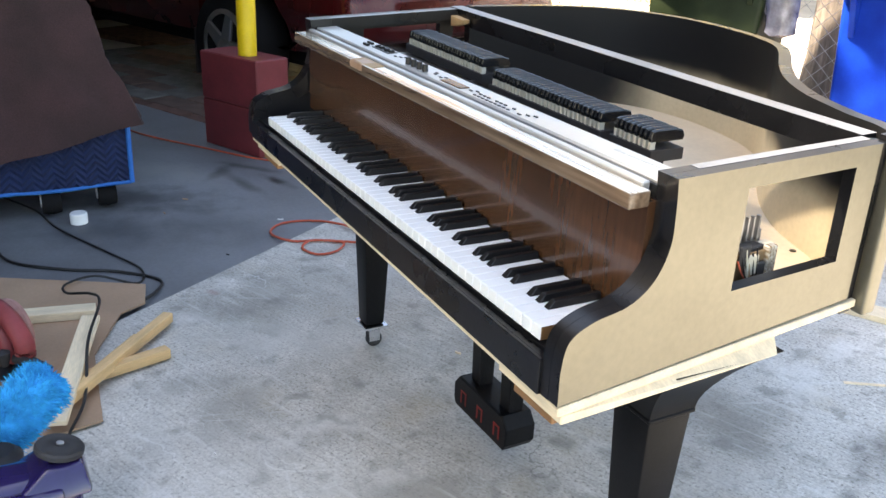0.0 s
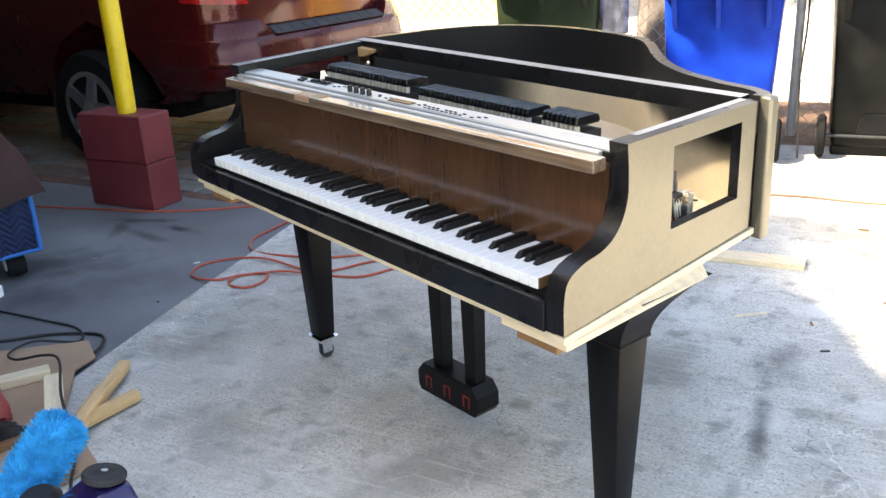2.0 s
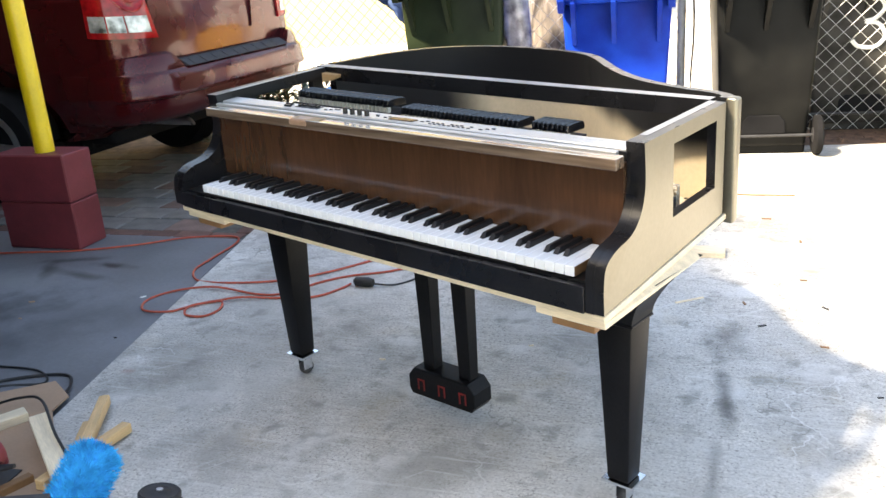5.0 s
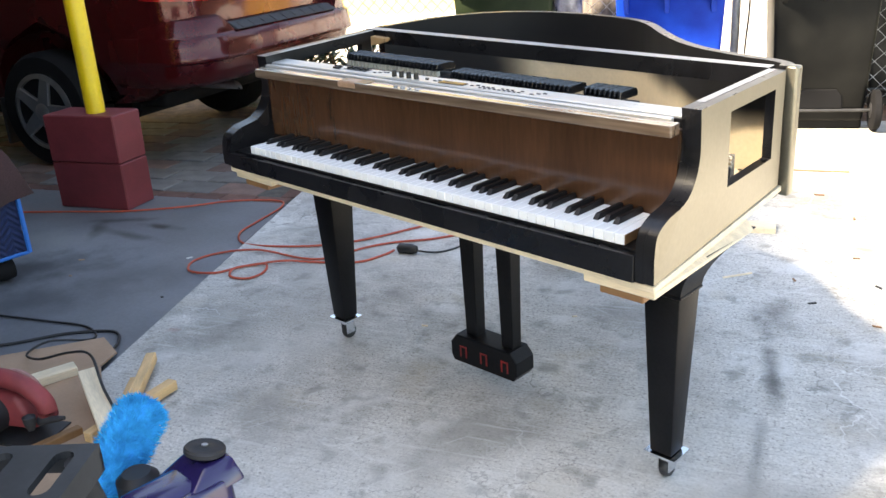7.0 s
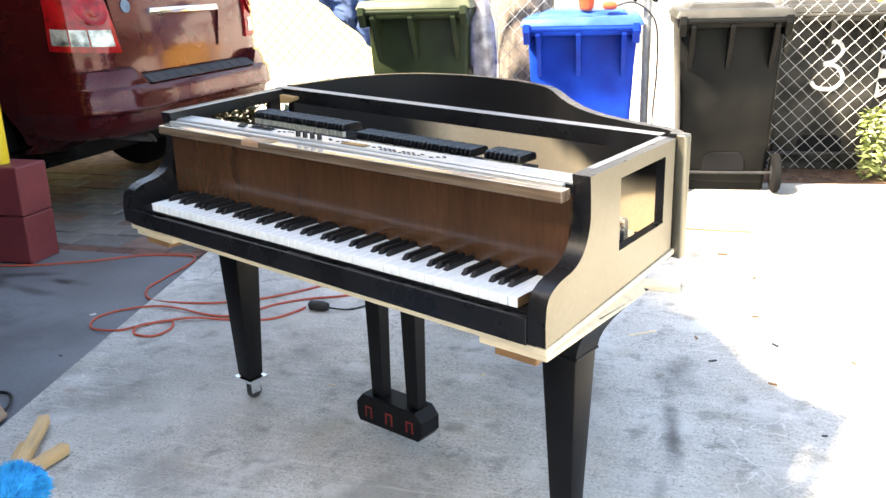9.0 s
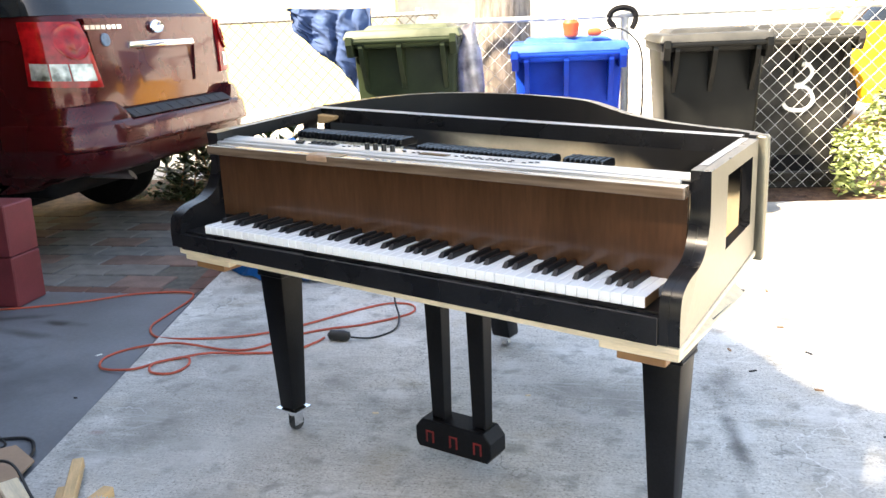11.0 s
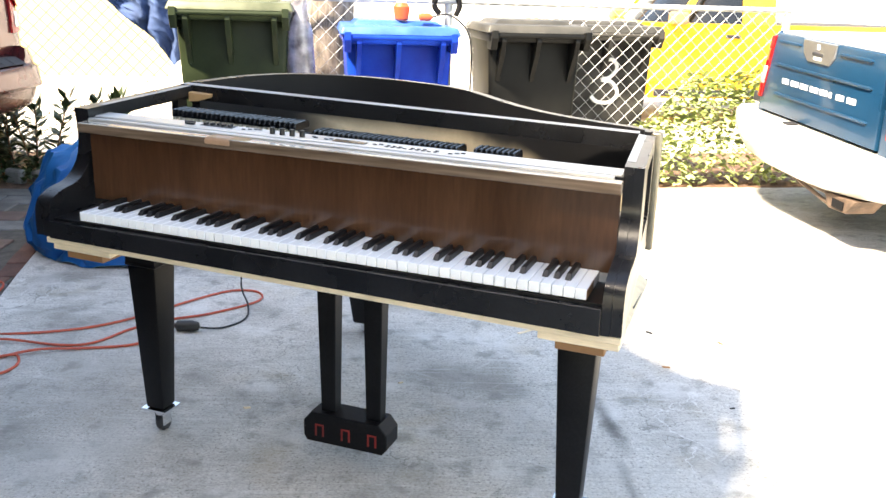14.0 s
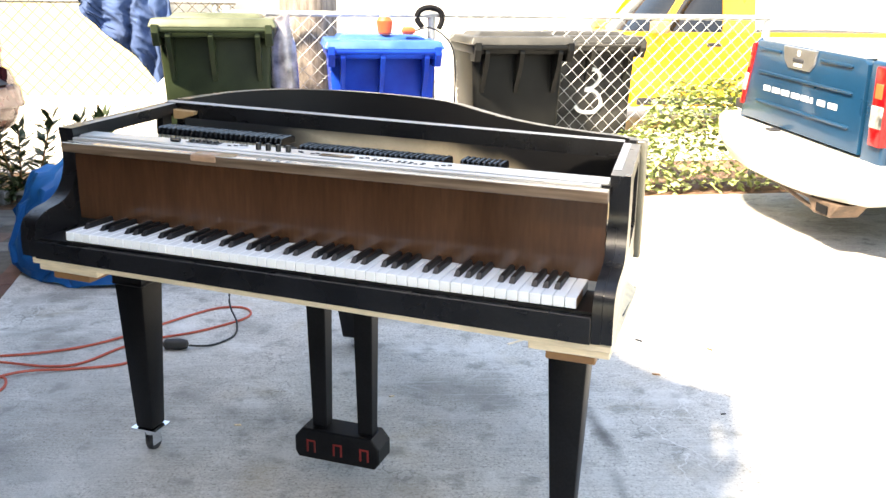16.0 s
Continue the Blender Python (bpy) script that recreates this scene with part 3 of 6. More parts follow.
def side_panel(name, x0, x1, out, wy0, wy1, wz0, wz1, label):
    t0, t1 = (x1 - 0.022, x1) if out > 0 else (x0, x0 + 0.022)
    i0, i1 = (x0, t0 - 0.0005) if out > 0 else (t1 + 0.0005, x1)
    bm = bmesh.new()
    edges = []
    for loop in (CURVE + [(0.572, 0.942), (0.572, 0.662)], [(wy0, wz0), (wy1, wz0), (wy1, wz1), (wy0, wz1)]):
        vs = [bm.verts.new((t0, y, z)) for y, z in loop]
        edges += [bm.edges.new((a, b)) for a, b in zip(vs, vs[1:] + vs[:1])]
    bmesh.ops.triangle_fill(bm, use_beauty=True, edges=edges)
    ext = bmesh.ops.extrude_face_region(bm, geom=bm.faces[:])
    for v in ext["geom"]:
        if isinstance(v, bmesh.types.BMVert):
            v.co.x = t1
    by_normal(bm, lambda n, c: n.x * out > 0.9, 1)
    pp(name, shift(shift(bm, sag), lambda v: Vector((v.x, v.y, v.z + (0.0015 + 0.010 * max(0, v.y) if v.z < 0.68 else 0)))), [black_paint, gold_paint if out > 0 else black_paint], label, True)
    pp("arm", shift(prism(bmesh.new(), CURVE + [(0.20, 0.942), (0.20, 0.662)], "x", i0, i1), sag), black_paint, "curved black keyboard arm", True)
    pp("top_cap", by_normal(B(i0, i1, 0.2005, 0.572, 0.915, 0.9425), lambda n, c: n.z > 0.9, 1), [black_paint, grey_top])


side_panel("side_panel", 1.256, 1.297, 1, 0.281, 0.517, 0.752, 0.910, "champagne-painted side panel with a cut-out and black edges")
side_panel("side_panel", -0.12, -0.078, -1, 0.30, 0.53, 0.80, 0.905, "black side panel with a cut-out")

RIM = smooth_line([(1.296, 0.605, 0), (1.286, 0.645, 0), (1.23, 0.678, 0), (1.15, 0.706, 0), (1.06, 0.737, 0), (0.98, 0.770, 0), (0.88, 0.838, 0), (0.78, 0.932, 0), (0.67, 1.052, 0), (0.60, 1.118, 0), (0.53, 1.158, 0), (0.44, 1.186, 0), (0.33, 1.202, 0), (0.22, 1.202, 0), (0.12, 1.180, 0), (0.02, 1.128, 0), (-0.05, 1.050, 0), (-0.09, 0.955, 0), (-0.112, 0.85, 0), (-0.115, 0.72, 0), (-0.115, 0.62, 0)], 5)


def rim(z0, z1, th):
    bm = bmesh.new()
    rows = []
    for i, p in enumerate(RIM):
        d = (RIM[min(i + 1, len(RIM) - 1)] - RIM[max(i - 1, 0)]).normalized()
        nn = Vector((-d.y, d.x, 0))
        q = p + nn * th
        rows.append([bm.verts.new((p.x, p.y, z0)), bm.verts.new((p.x, p.y, z1)), bm.verts.new((q.x, q.y, z1)), bm.verts.new((q.x, q.y, z0))])
    for k, (a, b) in enumerate(zip(rows, rows[1:])):
        for i in range(4):
            f = bm.faces.new((a[i], a[(i + 1) % 4], b[(i + 1) % 4], b[i]))
            f.material_index = 1 if i == 2 else 0
    bm.faces.new(rows[0]), bm.faces.new(rows[-1])
    return bm


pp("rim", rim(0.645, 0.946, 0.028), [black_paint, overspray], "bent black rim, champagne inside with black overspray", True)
floor_pts = [(p.x, p.y) for p in RIM[1:-1]]
pp("soundboard", prism(bmesh.new(), [(1.25, 0.1), (1.25, 0.62)] + [(x * 0.985 + 0.009, y - 0.012) for x, y in floor_pts[1:]] + [(-0.075, 0.1)], "z", 0.661, 0.668), peach_board, "pale champagne bottom board")
pp("rim_end", B(1.284, 1.314, 0.600, 0.634, 0.640, 0.947, bevel=0.007, seg=3), gold_paint, "rounded champagne end of the rim", True)
pp("filler_strip", B(1.2585, 1.288, 0.5735, 0.599, 0.640, 0.938), black_paint, "black gap filler")
pp("cross_rail", by_normal(B(-0.1195, 1.256, 0.5735, 0.6115, 0.902, 0.944), lambda n, c: n.z > 0.9, 1), [black_paint, grey_top], "black rail with a grey top")
pp("fallboard", B(-0.070, 1.254, 0.136, 0.152, 0.718, 0.897), walnut, "glossy walnut veneer fallboard")
pp("worn_patch", B(0.290, 0.365, 0.0970, 0.1360, 0.8972, 0.9170, bevel=0.006, seg=2), tan_patch, "pale tan worn patch on the lip")
pp("lip", by_normal(B(-0.075, 1.258, 0.098, 0.135, 0.892, 0.916, bevel=0.003, seg=2), lambda n, c: n.z > 0.4, 1), [lip_brown, bronze], "worn brown lip board, sheen painted cream on its top, brown front edge")
pp("edge_strip", B(-0.074, 1.238, 0.1355, 0.150, 0.900, 0.921, bevel=0.002), silver, "worn bright metal edge strip")
pp("edge_strip", B(-0.073, 1.256, 0.1505, 0.156, 0.900, 0.918), key_black, "black gap strip")
panel = pp("control_panel", B(-0.072, 1.255, 0.1565, 0.213, 0.890, 0.924, bevel=0.003), silver, "silver control panel with buttons and sliders")
pp("tape", B(0.30, 0.40, 0.101, 0.134, 0.9163, 0.9170), tape_brown, "piece of brown tape")
PZ = 0.924


def ctl(name, x0, x1, y0, y1, h, m, label="", bevel=0.001):
    return part(name, shift(B(x0, x1, y0, y1, PZ - 0.002, PZ + h, bevel=bevel), lean), m, panel, label)


ctl("display", 0.588, 0.668, 0.167, 0.190, 0.0015, lcd, "small brown display")
ctl("slider_well", 0.222, 0.312, 0.182, 0.208, 0.0008, key_black, "black slider field")
for i in range(5):
    ctl("slider", 0.230 + i * 0.0165, 0.238 + i * 0.0165, 0.187 + 0.003 * (i % 3), 0.200 + 0.003 * (i % 3), 0.0055, key_black)
ctl("lever", 0.172, 0.200, 0.192, 0.199, 0.0045, key_black)
ctl("lever", 0.184, 0.210, 0.176, 0.183, 0.0045, key_black)
for i in range(4):
    x = 0.428 + i * 0.0262
    part("knob", shift(lathe(bmesh.new(), [(0.0065, PZ - 0.001), (0.006, PZ + 0.014), (0.005, PZ + 0.015)], (x, 0.176, 0), "z", 14), lean), key_black, panel, "black rotary knob", True)
for i in range(9):
    for j in range(2):
        x, y = 0.718 + i * 0.0145, 0.167 + j * 0.013
        if j == 0 or i % 4 != 3:
            ctl("button", x, x + 0.0085, y, y + 0.004, 0.0016, button_grey, "", 0.0006)
for x, y in ((0.524, 0.190), (0.532, 0.182), (0.562, 0.178), (0.571, 0.186), (0.352, 0.190), (0.364, 0.197), (0.376, 0.197), (0.338, 0.184), (0.684, 0.178), (0.696, 0.186), (0.868, 0.168), (0.880, 0.178), (0.892, 0.186)):
    ctl("button", x, x + 0.010, y, y + 0.004, 0.0016, button_grey, "", 0.0006)
for i, w in enumerate((0.012, 0.008, 0.014, 0.010, 0.013, 0.009, 0.016, 0.012)):
    ctl("maker_mark", 1.10 + i * 0.016, 1.10 + i * 0.016 + w, 0.194, 0.199, 0.0004, galvanised, "grey lettering shown as bars", 0)

# hammer rows behind the panel
pp("action_frame", B(-0.02, 1.03, 0.292, 0.40, 0.70, 0.825, bevel=0.003), key_black, "black action frame")
pp("action_rail", B(-0.02, 0.990, 0.345, 0.385, 0.832, 0.852, bevel=0.002), key_black, "black rail")
hm_pts = [(0.399, 0.885), (0.474, 0.885), (0.477, 0.893), (0.472, 0.904), (0.455, 0.9085), (0.412, 0.9080), (0.400, 0.9055), (0.397, 0.894)]
hm = mesh_of("hammer", prism(bmesh.new(), hm_pts, "x", -0.0043, 0.0043, 0.0028), hammer_black)
tm = mesh_of("tooth", B(-0.0036, 0.0036, 0.3985, 0.410, 0.866, 0.8865), cream_plastic)
for x0, x1, cnt, dz in ((-0.024, 0.366, 26, -0.001), (0.408, 0.812, 29, -0.015), (0.848, 0.958, 8, -0.012)):
    row = pp("hammer_rail", B(x0 - 0.005, x1 + 0.005, 0.394, 0.47, 0.852 + dz, 0.873 + dz), trim_dark, "black hammer rail")
    for i in range(cnt):
        x = x0 + (x1 - x0) * (i + 0.5) / cnt
        for me, nm in ((hm, "hammer"), (tm, "tooth")):
            h = part(nm, me, None, row)
            h.location = (x, 0.0008 * math.sin(i * 1.7), dz + 0.0285 * (1.29 - x) + 0.0005 * math.sin(i * 2.3))
    pp("rail_bracket", B(x0 + 0.02, x0 + 0.035, 0.38, 0.45, 0.663, 0.853 + dz), trim_dark)
    pp("rail_bracket", B(x1 - 0.035, x1 - 0.02, 0.38, 0.45, 0.663, 0.853 + dz), trim_dark)
# electronics seen through the side opening
for name, b, m, lab in (("circuit_board", (1.12, 1.248, 0.300, 0.425, 0.669, 0.675), pcb, "brown circuit board"), ("circuit_board", (1.236, 1.240, 0.330, 0.398, 0.6755, 0.760), pcb, "upright brown circuit board"), ("transformer", (1.196, 1.234, 0.345, 0.410, 0.676, 0.745), tape_brown, "brown wound transformer"), ("transformer", (1.20, 1.230, 0.352, 0.402, 0.7455, 0.762), trim_dark, "black transformer frame"), ("heat_sink", (1.165, 1.194, 0.32, 0.425, 0.676, 0.775), alloy, "ribbed metal heat sink"), ("connector", (1.205, 1.230, 0.411, 0.424, 0.676, 0.762), cream_plastic, "cream wire connector"), ("connector", (1.241, 1.248, 0.352, 0.370, 0.728, 0.758), cream_plastic, "cream wire connector"), ("component", (1.241, 1.249, 0.374, 0.386, 0.70, 0.745), trim_dark, ""), ("component", (1.232, 1.247, 0.399, 0.412, 0.715, 0.765), bronze, "small copper-brown component"), ("component", (1.241, 1.247, 0.335, 0.349, 0.745, 0.775), trim_dark, "")):
    pp(name, B(b[0], b[1], b[2] + 0.014, b[3] + 0.022, b[4] if b[4] < 0.67 else 0.669 + 1.12 * (b[4] - 0.669), 0.669 + 1.12 * (b[5] - 0.669), bevel=0.002), m, lab)
for i in range(8):
    pp("fin", B(1.1945, 1.203, 0.339 + i * 0.0125, 0.3425 + i * 0.0125, 0.7740, 0.815), alloy, "")
for i in range(6):
    y = 0.345 + i * 0.008
    pp("wire", tube(bmesh.new(), smooth_line([(1.246, y, 0.765 + 0.008 * (i % 3)), (1.250, y + 0.012, 0.74 - 0.008 * i), (1.246, 0.395 + 0.005 * i, 0.70), (1.22, 0.415 + 0.004 * i, 0.671)], 5), 0.0015, 5), (cord_orange, cord_black, cream_plastic, tape_brown, cord_black, cord_black)[i], "thin wire")
for p in ((1.066, 0.687), (1.065, 0.742), (1.094, 0.711), (1.127, 0.680), (1.15, 0.50)):
    pp("hole_plug", lathe(bmesh.new(), [(0.0065, 0.6678), (0.0065, 0.6690), (0.0, 0.6691)], (p[0], p[1], 0), "z", 12), key_black)
pp("corner_block", prism(bmesh.new(), [(-0.077, 0.927), (-0.006, 0.925), (-0.010, 0.915), (-0.045, 0.903), (-0.077, 0.899)], "y", 0.552, 0.573, 0.002), raw_tan, "raw tan wood corner block")
pp("key_slip", shift(B(-0.077, 1.255, -0.021, -0.0145, 0.6605, 0.694, bevel=0.001), sag), black_paint)
pp("key_slip_back", shift(B(-0.077, 1.255, -0.0142, -0.002, 0.661, 0.693, bevel=0.001), sag), black_paint)
pp("key_floor", B(-0.077, 1.255, -0.001, 0.135, 0.661, 0.698), key_black)


def key_meshes():
    w = box(bmesh.new(), 0.0006, 0.0228, 0, 0.135, 0.7005, 0.722, bevel=0.0012)
    b = frustum(bmesh.new(), (-0.0068, 0.0068, 0.040, 0.135), (-0.0050, 0.0050, 0.052, 0.135), 0.7215, 0.7335, 0.001, 1)
    return mesh_of("white_key", w, white_plastic), mesh_of("black_key", b, key_black)


wk, bk = key_meshes()
PITCH = 1.222 / 52
pp("key_side", B(1.2218, 1.2226, 0.0015, 0.133, 0.7015, 0.7215), brown_wood, "raw brown side of the end key")
for i in range(52):
    k = part("white_key", wk, None, piano)
    x = i * PITCH
    k.location = (x, 0, 0.0165 * (1.278 - x))
    if (i + 5) % 7 in (0, 1, 3, 4, 5) and i < 51 or i == 0:
        if i == 0 or (i + 5) % 7 in (0, 1, 3, 4, 5):
            k = part("black_key", bk, None, piano)
            k.location = (x + PITCH, 0, 0.0165 * (1.266 - x))


def leg(cx, cy, corbel):
    bm = bmesh.new()
    frustum(bm, (cx - 0.029, cx + 0.029, cy - 0.029, cy + 0.029), (cx - 0.046, cx + 0.046, cy - 0.046, cy + 0.046), 0.078, 0.50, 0.006)
    pp("leg", bm, black_satin, "", True)
    bm = bmesh.new()
    top = (1.10, 1.290, 0.205, 0.428) if corbel else (cx - 0.056, cx + 0.056, cy - 0.056, cy + 0.056)
    rings = []
    for a in np.linspace(0, 1, 9):
        f = a ** 1.7
        lo = (cx - 0.048, cx + 0.048, cy - 0.048, cy + 0.048)
        q = [u + (w_ - u) * f for u, w_ in zip(lo, top)]
        z = 0.503 + 0.1245 * a
        rings.append([bm.verts.new(v) for v in ((q[0], q[2], z), (q[1], q[2], z), (q[1], q[3], z), (q[0], q[3], z))])
    for a, b in zip(rings, rings[1:]):
        for i in range(4):
            bm.faces.new((a[i], a[(i + 1) % 4], b[(i + 1) % 4], b[i]))
    bm.faces.new(rings[0]), bm.faces.new(rings[-1])
    pp("leg_block", bm, black_satin, "", True)
    pp("collar", B(cx - 0.0505, cx + 0.0505, cy - 0.0505, cy + 0.0505, 0.495, 0.505, bevel=0.003), black_satin)
    cast = pp("caster", box(bmesh.new(), cx - 0.042, cx + 0.042, cy - 0.036, cy + 0.036, 0.071, 0.077), chrome, "chrome swivel caster")
    fork = bmesh.new()
    rod(fork, (cx, cy, 0.055), (cx, cy, 0.073), 0.016)
    box(fork, cx - 0.016, cx - 0.013, cy - 0.012, cy + 0.022, 0.022, 0.058)
    box(fork, cx + 0.013, cx + 0.016, cy - 0.012, cy + 0.022, 0.022, 0.058)
    part("fork", fork, chrome, cast)
    part("wheel", lathe(bmesh.new(), [(0.006, -0.011), (0.022, -0.011), (0.025, -0.006), (0.025, 0.006), (0.022, 0.011), (0.006, 0.011)], (cx, cy + 0.008, 0.025), "x", 20), dark_metal, cast, "", True)


leg(-0.060, 0.318, False)
leg(1.167, 0.285, True)

# tail leg, splayed outwards, on a small caster
pp("leg", shift(frustum(bmesh.new(), (0.119, 0.197, -0.036, 0.036), (0.105, 0.207, -0.052, 0.052), 0.046, 0.64, 0.006), lambda v: Vector((v.x, 1.268 - 0.16 * (v.z - 0.046) / 0.6 + v.y, v.z))), black_satin, "splayed black tail leg", True)
tail = pp("caster", B(0.122, 0.194, 1.236, 1.300, 0.040, 0.0455), chrome, "small chrome swivel caster")
part("fork", prism(bmesh.new(), [(0.143, 0.040), (0.173, 0.040), (0.170, 0.014), (0.146, 0.014)], "y", 1.252, 1.256), chrome, tail)
part("wheel", lathe(bmesh.new(), [(0.004, -0.010), (0.016, -0.010), (0.018, -0.005), (0.018, 0.005), (0.016, 0.010), (0.004, 0.010)], (0.158, 1.268, 0.018), "y", 20), alloy, tail, "", True)

lyre = bmesh.new()
prism(lyre, [(0.395, 0.065), (0.405, 0.048), (0.635, 0.048), (0.648, 0.065), (0.648, 0.107), (0.625, 0.134), (0.418, 0.134), (0.395, 0.107)], "y", 0.352, 0.435, 0.004)
pp("pedal_box", lyre, black_satin, "black pedal box with red pedal outlines")
for x0, x1 in ((0.440, 0.482), (0.577, 0.619)):
    pp("lyre_post", frustum(bmesh.new(), (x0, x1, 0.375, 0.415), (x0 - 0.012, x1 + 0.008, 0.37, 0.42), 0.13, 0.645, 0.003), black_satin)
for x in (0.432, 0.512, 0.592):
    for b in ((x, x + 0.005, 0.068, 0.098), (x + 0.022, x + 0.027, 0.068, 0.098), (x, x + 0.027, 0.0982, 0.103)):
        pp("pedal_marking", B(b[0], b[1], 0.3505, 0.352, b[2], b[3]), red_line)
for x, z in ((1.20, 0.672), (1.215, 0.664), (1.208, 0.68)):
    pp("screw", lathe(bmesh.new(), [(0.0016, -0.0172), (0.0016, -0.0158)], (x, 0, z), "y", 8), chrome)

# ---- fence behind the yard ----
fence = thing("chain_link_fence", "galvanised chain-link fence with a top rail and steel posts", "fence", at=on_fence(-1.5))
S0, S1, FH = -2.95, 0.85, 1.22


def fence_run(s0, s1, off, height, posts, wire_mat, gauge):
    wire = bmesh.new()
    step = 0.098
    k = s0 - height
    while k < s1:
        for sgn in (1, -1):
            lo, hi = max(k, s0), min(k + height - 0.04, s1)
            if hi - lo > 0.02:
                z_lo, z_hi = 0.04 + (lo - k), 0.04 + (hi - k)
                p, q = (lo, z_lo), (hi, z_hi)
                if sgn < 0:
                    p, q = (s0 + s1 - lo, z_lo), (s0 + s1 - hi, z_hi)
                rod(wire, on_fence(p[0], off + 0.002 * sgn, p[1]), on_fence(q[0], off + 0.002 * sgn, q[1]), gauge, seg=4)
        k += step
    tagged(part("wire_mesh", wire, wire_mat, fence, "diamond wire mesh"), kind="stuff")
    part("top_rail", rod(bmesh.new(), on_fence(s0, off - 0.025, height), on_fence(s1, off - 0.025, height), 0.019), galvanised, fence, "", True)
    for sp in posts:
        part("post", rod(bmesh.new(), on_fence(sp, off - 0.04, -0.1), on_fence(sp, off - 0.04, height + 0.05), 0.028), galvanised, fence, "", True)


fence_run(S0, S1, 0.0, FH, (-2.95, -1.60, 0.85), galvanised, 0.0015)
fence_run(-7.8, -2.95, -0.95, 1.29, (-7.8, -5.6, -3.1), shade_painted_wire, 0.0024)


# ---- wheeled bins ----
def wheelie_bin(name, mat, lid_mat, w, h, d, label):
    t = thing(name, label, "bin", "wheeled bins in a row")
    body = bmesh.new()
    e = 0.05
    frustum(body, (-w / 2 + e + 0.02, w / 2 - e - 0.02, 0.03, d - 0.16), (-w / 2 + 0.02, w / 2 - 0.02, 0.0, d), 0.05, h - 0.08, 0.025, 3)
    bd = part("body", body, mat, t, "", True)
    part("rim", frustum(bmesh.new(), (-w / 2 + 0.005, w / 2 - 0.005, -0.116, d + 0.01), (-w / 2, w / 2, -0.124, d + 0.015), h - 0.125, h - 0.075, 0.008, 2), mat, t, "", True)
    for x in (-w * 0.36, -w * 0.02, w * 0.36):
        part("hinge_rib", prism(bmesh.new(), [(0.012, h - 0.09), (-0.150, h - 0.09), (-0.156, h - 0.12), (-0.118, h - 0.20), (-0.02, h - 0.33), (0.0, h - 0.37), (0.015, h - 0.37)], "x", x - 0.014, x + 0.014, 0.003), mat, t)
    part("handle", rod(bmesh.new(), (-w * 0.44, -0.150, h - 0.085), (w * 0.44, -0.150, h - 0.085), 0.014), mat, t, "", True)
    lid = bmesh.new()
    frustum(lid, (-w / 2 - 0.015, w / 2 + 0.015, -0.136, d + 0.03), (-w / 2 + 0.005, w / 2 - 0.005, -0.112, d - 0.01), h - 0.072, h - 0.022, 0.010, 3)
    ld = part("lid", lid, lid_mat, t, "closed lid, sunlight painted in as a paler colour", True)
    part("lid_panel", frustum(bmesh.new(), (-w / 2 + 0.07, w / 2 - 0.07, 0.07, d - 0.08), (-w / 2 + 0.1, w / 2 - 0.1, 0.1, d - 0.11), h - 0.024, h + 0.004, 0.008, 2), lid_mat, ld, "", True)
    # Proud black panel stands for the shade inside the moulded recess.
    part("recess", prism(bmesh.new(), [(-w * 0.20, 0.13), (w * 0.20, 0.13), (w * 0.19, 0.21), (w * 0.14, 0.245), (-w * 0.14, 0.245), (-w * 0.19, 0.21)], "y", 0.012, 0.03, 0.006), rubber, bd, "dark panel painting the shade of a moulded recess")
    part("axle", rod(bmesh.new(), (-w / 2 + 0.02, 0.02, 0.12), (w / 2 - 0.02, 0.02, 0.12), 0.010), dark_metal, t, "steel axle", True)
    for x in (-w / 2 + 0.012, w / 2 - 0.012):
        wh = part("wheel", lathe(bmesh.new(), [(0.05, -0.024), (0.105, -0.024), (0.12, -0.014), (0.12, 0.014), (0.105, 0.024), (0.05, 0.024)], (x, 0.02, 0.12), "x", 28), rubber, t, "black wheel", True)
        part("hub", lathe(bmesh.new(), [(0.01, -0.028), (0.045, -0.026), (0.045, 0.026), (0.01, 0.028)], (x, 0.02, 0.12), "x", 16), trim_dark, wh, "", True)
    for x in (-w / 2 + 0.03, w / 2 - 0.03):
        part("hinge_claw", prism(bmesh.new(), [(0.0, h - 0.075), (-0.172, h - 0.055), (-0.180, h - 0.10), (-0.135, h - 0.17), (0.0, h - 0.17)], "x", x - 0.02, x + 0.02, 0.006), mat, t)
    part("foot", B(-w / 2 + 0.07, w / 2 - 0.07, 0.06, d - 0.2, 0.0, 0.06, bevel=0.01), mat, t)
    return t


ROW = math.degrees(math.atan2(0.475, 0.88))
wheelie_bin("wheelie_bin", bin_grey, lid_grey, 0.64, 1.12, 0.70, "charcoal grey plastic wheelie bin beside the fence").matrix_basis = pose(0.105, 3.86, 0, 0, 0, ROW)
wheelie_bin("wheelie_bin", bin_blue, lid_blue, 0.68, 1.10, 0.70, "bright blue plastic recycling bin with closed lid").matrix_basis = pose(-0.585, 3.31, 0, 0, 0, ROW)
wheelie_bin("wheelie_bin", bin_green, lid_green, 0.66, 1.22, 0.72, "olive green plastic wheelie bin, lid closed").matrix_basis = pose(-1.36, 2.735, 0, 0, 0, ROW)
b3 = wheelie_bin("wheelie_bin", bin_dusty_sunlit, lid_grey, 0.74, 1.12, 0.62, "dusty charcoal bin with a white painted numeral, behind the fence")
stroke = smooth_line([(-0.03, 0, 0.84), (0.05, 0, 0.86), (0.09, 0, 0.80), (0.04, 0, 0.735), (-0.02, 0, 0.715), (0.06, 0, 0.70), (0.105, 0, 0.62), (0.05, 0, 0.555), (-0.05, 0, 0.56), (-0.09, 0, 0.60)], 6)
